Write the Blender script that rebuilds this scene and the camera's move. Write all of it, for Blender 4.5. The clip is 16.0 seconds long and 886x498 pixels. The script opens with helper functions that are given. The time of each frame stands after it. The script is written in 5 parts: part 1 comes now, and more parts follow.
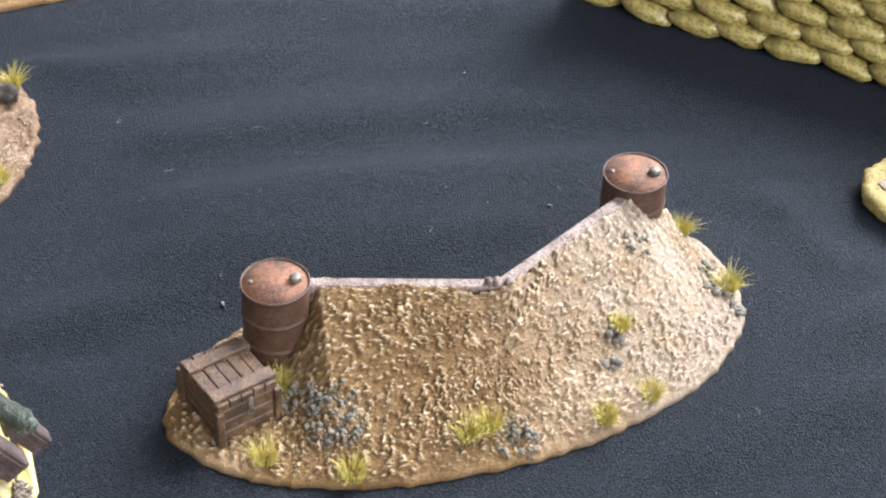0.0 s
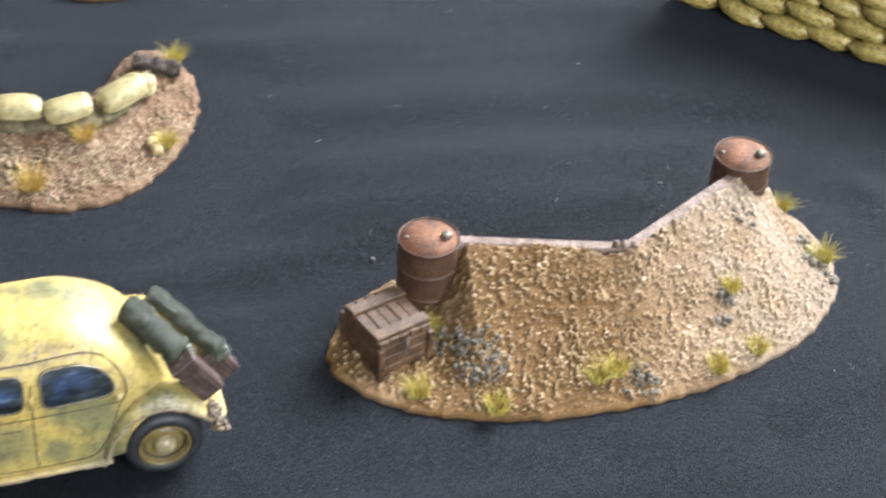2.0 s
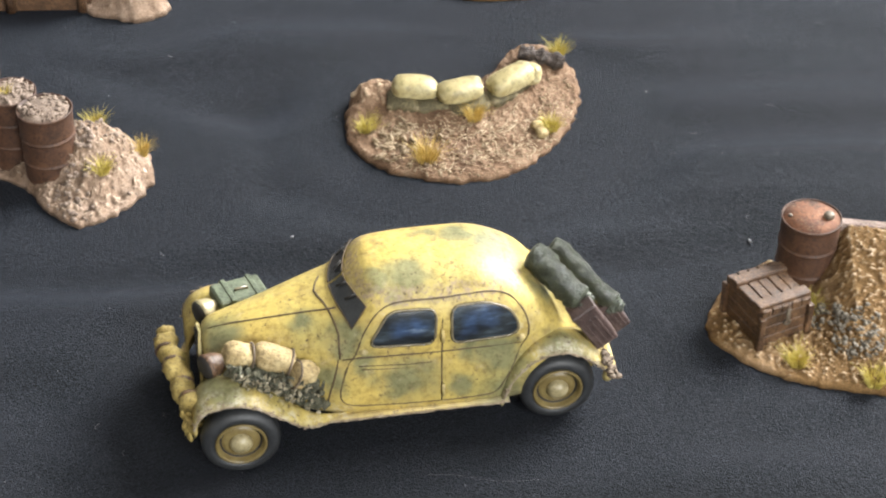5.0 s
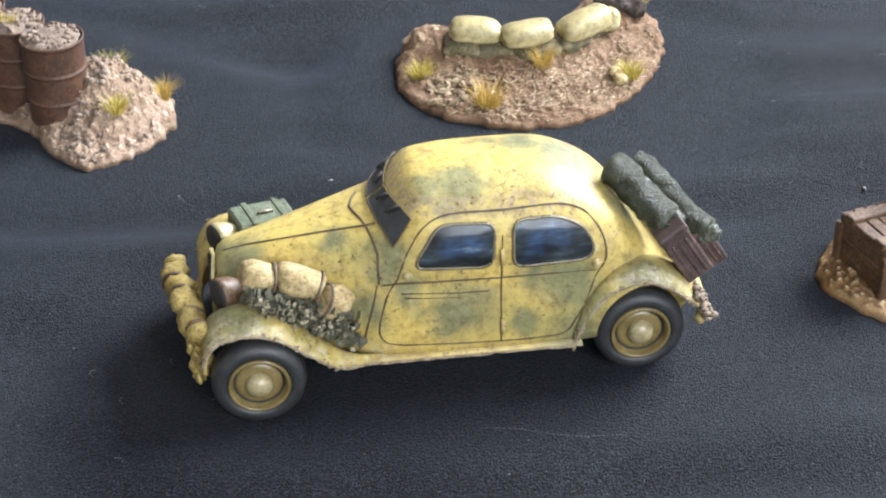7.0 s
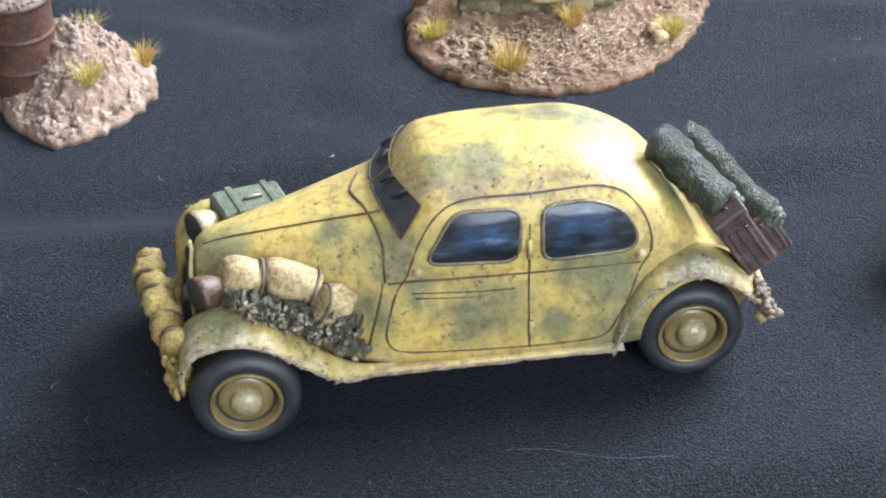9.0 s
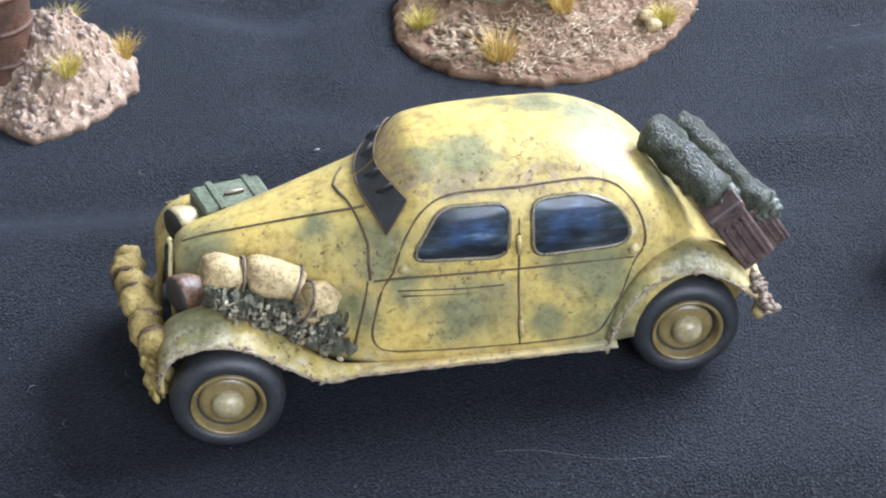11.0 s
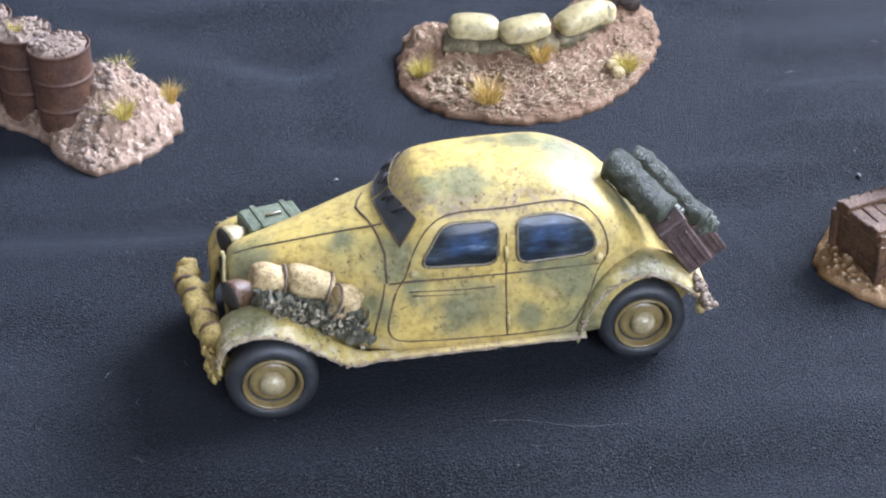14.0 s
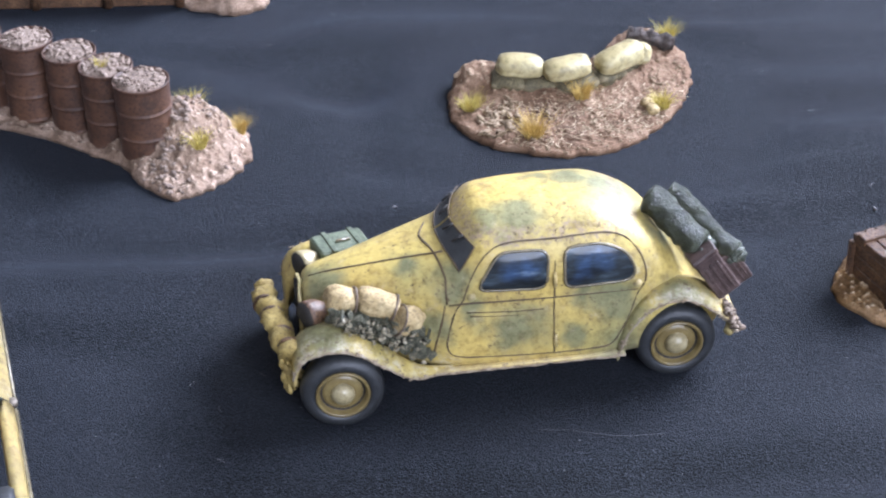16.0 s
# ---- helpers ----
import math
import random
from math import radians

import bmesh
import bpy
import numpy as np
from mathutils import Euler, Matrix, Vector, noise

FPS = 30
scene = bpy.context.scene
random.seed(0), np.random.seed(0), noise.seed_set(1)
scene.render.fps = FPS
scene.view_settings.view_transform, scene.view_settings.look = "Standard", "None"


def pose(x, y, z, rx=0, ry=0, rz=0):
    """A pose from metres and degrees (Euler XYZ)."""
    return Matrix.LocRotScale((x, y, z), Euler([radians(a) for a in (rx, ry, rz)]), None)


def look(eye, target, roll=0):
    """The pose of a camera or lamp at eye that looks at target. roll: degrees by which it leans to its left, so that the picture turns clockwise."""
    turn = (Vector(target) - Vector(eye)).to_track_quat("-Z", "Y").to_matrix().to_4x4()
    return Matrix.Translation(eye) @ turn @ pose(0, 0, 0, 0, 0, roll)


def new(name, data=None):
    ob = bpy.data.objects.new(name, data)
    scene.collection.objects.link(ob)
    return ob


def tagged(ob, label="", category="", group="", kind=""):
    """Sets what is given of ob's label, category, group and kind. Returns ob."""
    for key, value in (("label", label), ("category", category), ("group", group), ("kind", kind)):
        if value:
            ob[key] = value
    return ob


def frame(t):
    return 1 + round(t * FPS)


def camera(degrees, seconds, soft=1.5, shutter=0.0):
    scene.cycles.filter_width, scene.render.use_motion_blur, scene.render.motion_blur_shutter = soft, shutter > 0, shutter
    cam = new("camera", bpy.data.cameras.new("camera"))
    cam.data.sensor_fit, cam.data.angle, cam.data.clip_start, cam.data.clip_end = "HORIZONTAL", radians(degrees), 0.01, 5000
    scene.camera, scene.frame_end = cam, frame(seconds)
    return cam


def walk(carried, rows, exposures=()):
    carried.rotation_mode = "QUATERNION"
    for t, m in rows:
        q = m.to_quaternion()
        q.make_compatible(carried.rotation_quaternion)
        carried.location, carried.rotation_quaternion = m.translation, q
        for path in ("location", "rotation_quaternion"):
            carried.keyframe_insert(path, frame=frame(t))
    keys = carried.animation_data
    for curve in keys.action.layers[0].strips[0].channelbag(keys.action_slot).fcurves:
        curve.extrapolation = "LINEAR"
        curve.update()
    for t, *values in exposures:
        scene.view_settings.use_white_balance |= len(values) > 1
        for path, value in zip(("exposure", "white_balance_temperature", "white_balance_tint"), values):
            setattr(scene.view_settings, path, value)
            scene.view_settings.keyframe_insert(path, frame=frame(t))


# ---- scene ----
MM = 0.001  # all lengths below are in millimetres of the table-top models


def aim(x, y, z, yaw, pitch, roll):
    return pose(x * MM, y * MM, z * MM, 90 + pitch, 0, yaw) @ pose(0, 0, 0, 0, 0, roll)


cam = camera(27.00, 16.0, soft=2.2, shutter=0.4)
PATH = [  # seconds, place in mm, yaw, pitch, roll
    (0, 42.8, -178.1, 205.8, -24.80, -41.00, 1.97),
    (0.5, 42.1, -178.0, 205.0, -24.64, -40.84, 2.12),
    (1, 40.2, -179.7, 206.1, -24.39, -40.62, 2.12),
    (1.5, 31.1, -190.2, 214.5, -24.88, -40.31, 2.68),
    (2, 7.9, -199.7, 222.3, -24.72, -40.58, 3.74),
    (2.5, -6.1, -212.5, 234.6, -19.41, -42.05, 1.61),
    (3, -21.9, -226.5, 247.9, -16.63, -41.97, 0.76),
    (3.2, -23.4, -232.2, 252.6, -15.39, -42.10, 0.08),
    (5.3, -20.2, -213.3, 200.4, -13.53, -36.14, 0.55),
    (5.5, -19.2, -209.9, 190.0, -12.40, -34.86, 0.14),
    (6, -17.6, -202.0, 172.2, -11.15, -33.64, -0.16),
    (6.5, -15.7, -200.9, 160.0, -11.00, -33.61, -0.47),
    (7, -14.8, -199.1, 158.2, -11.45, -33.47, -0.69),
    (7.5, -14.6, -197.5, 157.5, -11.28, -33.62, -1.29),
    (8, -13.5, -184.4, 151.0, -11.16, -34.05, -1.55),
    (8.5, -9.5, -171.7, 144.0, -10.67, -34.52, -1.73),
    (11, -5.5, -161.3, 137.6, -10.73, -35.07, -2.12),
    (11.5, -5.6, -161.2, 138.3, -10.84, -35.06, -2.22),
    (12, -7.2, -162.8, 139.5, -10.93, -35.03, -2.14),
    (12.5, -9.0, -172.5, 144.5, -11.19, -34.60, -1.91),
    (13, -12.1, -181.3, 149.6, -11.60, -34.35, -1.68),
    (13.5, -13.3, -190.9, 155.1, -11.42, -34.20, -1.93),
    (14, -16.1, -202.8, 163.7, -11.39, -34.07, -2.10),
    (14.5, -19.3, -213.8, 173.5, -11.25, -33.96, -2.16),
    (15, -23.7, -221.6, 177.9, -11.18, -33.92, -1.60),
    (15.5, -22.8, -222.7, 180.5, -11.14, -33.96, -1.56),
    (16, -25.9, -222.9, 181.9, -10.74, -33.83, -1.79),
]
walk(cam, [(row[0], aim(*row[1:])) for row in PATH], [  # seconds, stops, kelvin, tint
    (0, 0.08, 5800, 10), (1.5, 0.06, 5850, 10), (3.2, 0.0, 6500, 10), (5.3, 0.0, 6450, 10), (7, 0.02, 6000, 10), (11, 0.0, 5500, 13), (16, -0.02, 5350, 19)])

# ---------------------------------------------------------------- light
world = bpy.data.worlds.new("world")
scene.world = world
world.use_nodes = True
wn = world.node_tree
sky = wn.nodes.new("ShaderNodeTexSky")
sky.sky_type = "NISHITA"
sky.sun_disc = False
sky.sun_elevation, sky.sun_rotation = radians(35), radians(65)
wn.links.new(sky.outputs[0], wn.nodes["Background"].inputs[0])
wn.nodes["Background"].inputs[1].default_value = 0.12

WINDOW = Vector((1.72, 0.75, 1.38))
lamp = bpy.data.lights.new("window_light", "AREA")
lamp.shape, lamp.size, lamp.size_y = "RECTANGLE", 1.3, 1.2
lamp.energy, lamp.color = 252.0, (0.97, 0.99, 1.0)
lamp_ob = new("window_light", lamp)
lamp_ob.matrix_world = look(WINDOW, (0.0, 0.2, -0.1))
# fill lamp added to brighten the near sides; no such window is known
lamp = bpy.data.lights.new("side_fill_light", "AREA")
lamp.shape, lamp.size, lamp.size_y = "RECTANGLE", 1.3, 1.2
lamp.energy, lamp.color = 72.0, (0.98, 0.99, 0.98)
lamp_ob = new("side_fill_light", lamp)
lamp_ob.matrix_world = look((0.55, -1.86, 0.95), (0.05, 0.1, 0.0))


# ---------------------------------------------------------------- materials
def material(name):
    m = bpy.data.materials.new(name)
    m.use_nodes = True
    return m, m.node_tree.nodes, m.node_tree.links, m.node_tree.nodes["Principled BSDF"]


def noise_node(nodes, links, scale, detail=4.0, rough=0.6, coords="Object", offset=0.0):
    tc = nodes.new("ShaderNodeTexCoord")
    n = nodes.new("ShaderNodeTexNoise")
    n.inputs["Scale"].default_value = scale
    n.inputs["Detail"].default_value = detail
    n.inputs["Roughness"].default_value = rough
    if offset:
        mp = nodes.new("ShaderNodeMapping")
        mp.inputs["Location"].default_value = (offset, offset * 0.7, offset * 1.3)
        links.new(tc.outputs[coords], mp.inputs[0])
        links.new(mp.outputs[0], n.inputs["Vector"])
    else:
        links.new(tc.outputs[coords], n.inputs["Vector"])
    return n.outputs["Fac"]


def ramp(nodes, links, fac, stops):
    r = nodes.new("ShaderNodeValToRGB")
    els = r.color_ramp.elements
    while len(els) < len(stops):
        els.new(0.5)
    for e, (p, c) in zip(els, stops):
        e.position, e.color = p, (*c, 1)
    links.new(fac, r.inputs[0])
    return r.outputs[0]


def mix(nodes, links, fac, a, b, kind="MIX"):
    m = nodes.new("ShaderNodeMix")
    m.data_type, m.blend_type = "RGBA", kind
    for socket, value in ((m.inputs[0], fac), (m.inputs[6], a), (m.inputs[7], b)):
        if isinstance(value, (int, float)):
            socket.default_value = value
        elif isinstance(value, tuple):
            socket.default_value = (*value, 1)
        else:
            links.new(value, socket)
    return m.outputs[2]


def bump(nodes, links, bsdf, height, distance, strength=1.0):
    b = nodes.new("ShaderNodeBump")
    b.inputs["Strength"].default_value = strength
    b.inputs["Distance"].default_value = distance
    links.new(height, b.inputs["Height"])
    links.new(b.outputs[0], bsdf.inputs["Normal"])


def painted(name, dark, mid, light, scale=260.0, rough=0.75, grime=0.5, relief=0.00012, edge=None, metal=0.0, scuff=None):
    """Hand-painted miniature surface: mottled coat, dark wash in the grain, light dry-brushing on raised spots."""
    m, n, l, b = material(name)
    coat = ramp(n, l, noise_node(n, l, scale, 5, 0.6), [(0.3, dark), (0.5, mid), (0.72, light)])
    fine = noise_node(n, l, scale * 7, 3, 0.65, offset=0.31)
    wash = ramp(n, l, fine, [(0.36, tuple(0.35 * c for c in dark)), (0.52, (1, 1, 1))])
    colour = mix(n, l, grime, coat, wash, "MULTIPLY")
    if edge:
        geo = n.new("ShaderNodeNewGeometry")
        worn = ramp(n, l, geo.outputs["Pointiness"], [(0.53, (0, 0, 0)), (0.62, (0.8, 0.8, 0.8))])
        colour = mix(n, l, worn, colour, edge)
    if scuff:
        worn = ramp(n, l, noise_node(n, l, scale * 9, 5, 0.75, offset=0.83), [(0.54, (0, 0, 0)), (0.72, (0.5, 0.5, 0.5))])
        colour = mix(n, l, worn, colour, scuff)
    l.new(colour, b.inputs["Base Color"])
    b.inputs["Roughness"].default_value = rough
    b.inputs["Metallic"].default_value = metal
    bump(n, l, b, fine, relief)
    return m


def cloth_material():
    m, n, l, b = material("black_cloth")
    blotch = noise_node(n, l, 14, 4, 0.6)
    tc = n.new("ShaderNodeTexCoord")
    knots = n.new("ShaderNodeTexVoronoi")
    knots.inputs["Scale"].default_value = 3300
    l.new(tc.outputs["Object"], knots.inputs["Vector"])
    pile = noise_node(n, l, 3300, 3, 0.75)
    fuzz = noise_node(n, l, 420, 3, 0.75, offset=0.2)
    base = ramp(n, l, blotch, [(0.3, (0.0052, 0.0055, 0.0062)), (0.7, (0.0080, 0.0084, 0.0094))])
    speck = ramp(n, l, pile, [(0.36, (0.25, 0.25, 0.26)), (0.55, (1.1, 1.1, 1.13)), (0.70, (6.0, 6.0, 6.2))])
    colour = mix(n, l, 1.0, base, speck, "MULTIPLY")
    weave = ramp(n, l, knots.outputs["Distance"], [(0.12, (2.3, 2.3, 2.35)), (0.62, (0.28, 0.28, 0.28))])
    colour = mix(n, l, 1.0, colour, weave, "MULTIPLY")
    l.new(colour, b.inputs["Base Color"])
    b.inputs["Roughness"].default_value = 0.68
    b.inputs["Specular IOR Level"].default_value = 0.11
    b.inputs["Sheen Weight"].default_value = 0.058
    b.inputs["Sheen Roughness"].default_value = 0.5
    b.inputs["Sheen Tint"].default_value = (0.62, 0.74, 1.0, 1)
    both = mix(n, l, 0.12, mix(n, l, 0.4, pile, knots.outputs["Distance"]), fuzz)
    bump(n, l, b, both, 0.0005, 1.0)
    return m


def earth_material(name, dark, mid, light, dry, scale=160.0, amount=0.9, lo=0.525, hi=0.60, tone=None):
    """Textured paste painted brown, darker in the hollows and dry-brushed pale on the crests."""
    m, n, l, b = material(name)
    broad = noise_node(n, l, scale, 5, 0.65)
    coat = ramp(n, l, broad, [(0.32, dark), (0.5, mid), (0.68, light)])
    place = n.new("ShaderNodeSeparateXYZ")
    l.new(n.new("ShaderNodeTexCoord").outputs["Object"], place.inputs[0])
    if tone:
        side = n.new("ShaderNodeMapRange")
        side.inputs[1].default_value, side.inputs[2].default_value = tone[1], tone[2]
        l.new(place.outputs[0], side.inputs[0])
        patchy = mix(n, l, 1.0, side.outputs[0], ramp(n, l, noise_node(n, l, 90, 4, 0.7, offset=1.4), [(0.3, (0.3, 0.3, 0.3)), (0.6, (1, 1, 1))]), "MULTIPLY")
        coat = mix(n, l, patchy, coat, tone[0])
    grit = noise_node(n, l, 2600, 3, 0.7, offset=0.4)
    coat = mix(n, l, 0.6, coat, ramp(n, l, grit, [(0.35, (0.45, 0.42, 0.4)), (0.6, (1.15, 1.12, 1.1))]), "MULTIPLY")
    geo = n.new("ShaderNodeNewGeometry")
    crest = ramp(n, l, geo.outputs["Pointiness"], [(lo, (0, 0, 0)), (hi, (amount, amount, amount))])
    spread = ramp(n, l, noise_node(n, l, 420, 4, 0.7, offset=0.6), [(0.35, (0.25, 0.25, 0.25)), (0.6, (1, 1, 1))])
    crest = mix(n, l, 1.0, crest, spread, "MULTIPLY")
    above = n.new("ShaderNodeMapRange")  # the brush never touched the plate's rim
    above.inputs[1].default_value, above.inputs[2].default_value = 0.0006, 0.0014
    l.new(place.outputs[2], above.inputs[0])
    crest = mix(n, l, 1.0, crest, above.outputs[0], "MULTIPLY")
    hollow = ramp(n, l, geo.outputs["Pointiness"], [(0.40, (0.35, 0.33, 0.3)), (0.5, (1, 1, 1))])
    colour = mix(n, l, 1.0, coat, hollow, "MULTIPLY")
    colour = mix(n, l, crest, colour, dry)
    l.new(colour, b.inputs["Base Color"])
    b.inputs["Roughness"].default_value = 0.9
    b.inputs["Specular IOR Level"].default_value = 0.25
    bump(n, l, b, grit, 0.00025, 0.8)
    return m


def spots_mask(n, l, spots, soft, wobble=0.0035):
    """Soft sprayed or brushed spots at places on a thing: (x, y, z, radius) in mm, edges wandering a little."""
    tc = n.new("ShaderNodeTexCoord")
    drift = n.new("ShaderNodeTexNoise")
    drift.inputs["Scale"].default_value, drift.inputs["Detail"].default_value = 170, 3
    l.new(tc.outputs["Object"], drift.inputs["Vector"])
    centred = n.new("ShaderNodeVectorMath")
    centred.operation = "MULTIPLY_ADD"
    centred.inputs[1].default_value = (2 * wobble,) * 3
    centred.inputs[2].default_value = (-wobble,) * 3
    l.new(drift.outputs["Color"], centred.inputs[0])
    moved = n.new("ShaderNodeVectorMath")
    l.new(tc.outputs["Object"], moved.inputs[0])
    l.new(centred.outputs[0], moved.inputs[1])
    total = None
    for x, y, z, r in spots:
        far = n.new("ShaderNodeVectorMath")
        far.operation = "DISTANCE"
        far.inputs[1].default_value = (x * MM, y * MM, z * MM)
        l.new(moved.outputs[0], far.inputs[0])
        fade = n.new("ShaderNodeMapRange")
        fade.interpolation_type = "SMOOTHSTEP"
        for k, value in ((1, r * (1 + soft) * MM), (2, r * (1 - soft) * MM), (3, 0.0), (4, 1.0)):
            fade.inputs[k].default_value = value
        l.new(far.outputs["Value"], fade.inputs[0])
        if total is None:
            total = fade.outputs[0]
        else:
            most = n.new("ShaderNodeMath")
            most.operation = "MAXIMUM"
            l.new(total, most.inputs[0])
            l.new(fade.outputs[0], most.inputs[1])
            total = most.outputs[0]
    return total


GREEN_SPOTS = [(28.6, 9.6, 29.0, 4.2), (24.2, 10.0, 28.0, 2.6), (44.5, 16.5, 27.4, 5.0), (39.0, 20.0, 29.0, 3.4), (28.4, 3.3, 11.6, 4.2), (22.0, 3.6, 15.6, 2.6), (43.6, 3.8, 14.8, 3.8), (39.5, 3.8, 17.5, 2.6),
               (19.0, 5.5, 20.6, 3.8), (-3.0, 3.0, 14.6, 5.0), (45.0, 3.8, 7.0, 3.4), (-1.5, 12.0, 18.0, 3.4), (15.6, 4.6, 13.5, 2.8), (54.0, 3.0, 15.0, 3.6), (51.6, 12.0, 22.4, 2.6), (33.5, 20.0, 28.8, 2.4), (10.8, 10.5, 21.0, 2.2), (36.6, 3.5, 9.2, 2.4)]


WORN_SPOTS = [(-5.0, 0.6, 12.6, 2.4), (-1.0, 0.2, 13.4, 2.6), (3.4, 0.2, 12.4, 2.2), (7.2, 0.8, 9.6, 2.2), (13.5, 3.0, 6.6, 2.6), (17.0, 3.2, 6.2, 2.4), (50.5, 2.4, 15.0, 2.4), (55.5, 2.4, 15.6, 2.6), (60.0, 3.0, 12.0, 2.6), (47.6, 5.4, 19.2, 1.8)]


def camo_material():
    m, n, l, b = material("camouflage_paint")
    place = n.new("ShaderNodeSeparateXYZ")
    l.new(n.new("ShaderNodeTexCoord").outputs["Object"], place.inputs[0])
    broad = ramp(n, l, noise_node(n, l, 70, 2, 0.5, offset=0.513), [(0.38, (0.52, 0.385, 0.105)), (0.58, (0.43, 0.335, 0.098)), (0.75, (0.30, 0.262, 0.095))])
    green = ramp(n, l, noise_node(n, l, 150, 3, 0.6, offset=0.7), [(0.3, (0.135, 0.14, 0.072)), (0.7, (0.215, 0.205, 0.095))])
    coat = mix(n, l, mix(n, l, 1.0, spots_mask(n, l, GREEN_SPOTS, 0.62, 0.005), (0.95, 0.95, 0.95), "MULTIPLY"), broad, green)
    tone = ramp(n, l, noise_node(n, l, 260, 4, 0.6, offset=0.2), [(0.3, (0.78, 0.76, 0.72)), (0.65, (1.1, 1.09, 1.06))])
    coat = mix(n, l, 0.8, coat, tone, "MULTIPLY")
    stain = ramp(n, l, noise_node(n, l, 130, 6, 0.78, offset=3.3), [(0.54, (0, 0, 0)), (0.70, (0.5, 0.5, 0.5))])
    colour = mix(n, l, stain, coat, (0.19, 0.135, 0.075))
    # dusty scuffing along the cant rail, above the doors
    rail = n.new("ShaderNodeMath")
    rail.operation = "COMPARE"
    rail.inputs[1].default_value, rail.inputs[2].default_value = 0.0268, 0.0011
    wander = n.new("ShaderNodeMath")
    wander.operation = "MULTIPLY_ADD"
    wander.inputs[1].default_value = 0.003
    l.new(noise_node(n, l, 500, 5, 0.8, offset=4.4), wander.inputs[0])
    l.new(place.outputs[2], wander.inputs[2])
    l.new(wander.outputs[0], rail.inputs[0])
    rail.inputs[1].default_value = 0.0284
    speckle = ramp(n, l, noise_node(n, l, 900, 5, 0.8, offset=5.2), [(0.44, (0, 0, 0)), (0.60, (0.75, 0.75, 0.75))])
    scuffed = mix(n, l, 1.0, rail.outputs[0], speckle, "MULTIPLY")
    colour = mix(n, l, scuffed, colour, (0.25, 0.18, 0.145))
    dust = ramp(n, l, noise_node(n, l, 340, 6, 0.8, offset=2.1), [(0.57, (0, 0, 0)), (0.72, (0.5, 0.5, 0.5))])
    colour = mix(n, l, dust, colour, (0.46, 0.38, 0.25))
    bare = mix(n, l, 1.0, spots_mask(n, l, WORN_SPOTS, 0.6), ramp(n, l, noise_node(n, l, 780, 5, 0.8, offset=6.1), [(0.46, (0, 0, 0)), (0.60, (0.6, 0.6, 0.6))]), "MULTIPLY")
    colour = mix(n, l, bare, colour, (0.50, 0.46, 0.37))
    pits = noise_node(n, l, 1500, 3, 0.6, offset=0.77)
    where = ramp(n, l, noise_node(n, l, 210, 4, 0.7, offset=0.9), [(0.45, (0.0, 0.0, 0.0)), (0.6, (1, 1, 1))])
    mask = mix(n, l, 1.0, ramp(n, l, pits, [(0.35, (0.9, 0.9, 0.9)), (0.41, (0, 0, 0))]), where, "MULTIPLY")
    colour = mix(n, l, mask, colour, (0.085, 0.055, 0.028))
    streak = noise_node(n, l, 620, 5, 0.75, offset=1.2)
    wash = ramp(n, l, streak, [(0.34, (0.36, 0.30, 0.23)), (0.53, (1, 1, 1))])
    colour = mix(n, l, 0.62, colour, wash, "MULTIPLY")
    geo = n.new("ShaderNodeNewGeometry")  # paint rubbed pale on the raised edges
    rubbed = ramp(n, l, geo.outputs["Pointiness"], [(0.535, (0, 0, 0)), (0.60, (0.2, 0.2, 0.2))])
    colour = mix(n, l, rubbed, colour, (0.52, 0.44, 0.31))
    both = mix(n, l, 0.5, pits, streak)
    l.new(colour, b.inputs["Base Color"])
    b.inputs["Roughness"].default_value = 0.48
    b.inputs["Specular IOR Level"].default_value = 0.42
    bump(n, l, b, both, 0.00022, 0.7)
    return m


def glass_material():
    m, n, l, b = material("painted_window_glass")
    tc = n.new("ShaderNodeTexCoord")
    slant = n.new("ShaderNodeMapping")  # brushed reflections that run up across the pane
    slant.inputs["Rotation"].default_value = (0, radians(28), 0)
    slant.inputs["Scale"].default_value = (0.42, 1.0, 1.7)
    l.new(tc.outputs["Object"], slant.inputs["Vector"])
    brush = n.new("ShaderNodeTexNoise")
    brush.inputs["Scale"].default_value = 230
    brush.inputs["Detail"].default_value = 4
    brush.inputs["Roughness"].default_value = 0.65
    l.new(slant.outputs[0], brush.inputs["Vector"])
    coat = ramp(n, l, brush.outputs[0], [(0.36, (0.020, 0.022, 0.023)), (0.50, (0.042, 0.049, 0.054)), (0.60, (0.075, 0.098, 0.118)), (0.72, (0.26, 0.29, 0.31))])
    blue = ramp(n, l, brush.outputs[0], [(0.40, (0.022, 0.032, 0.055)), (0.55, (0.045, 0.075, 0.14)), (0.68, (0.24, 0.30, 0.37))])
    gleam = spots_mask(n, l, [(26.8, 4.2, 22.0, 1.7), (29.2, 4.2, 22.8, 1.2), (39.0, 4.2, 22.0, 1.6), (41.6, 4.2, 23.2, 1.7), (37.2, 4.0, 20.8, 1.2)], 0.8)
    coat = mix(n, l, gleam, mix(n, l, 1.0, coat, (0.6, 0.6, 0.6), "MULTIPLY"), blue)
    l.new(coat, b.inputs["Base Color"])
    b.inputs["Specular IOR Level"].default_value = 0.28
    b.inputs["Roughness"].default_value = 0.13
    return m


def plain(name, colour, rough=0.6, metal=0.0, scale=500.0, vary=0.35, relief=0.00006):
    return painted(name, tuple(c * (1 - vary) for c in colour), colour, tuple(min(1, c * (1 + vary)) for c in colour), scale, rough, 0.45, relief, None, metal)


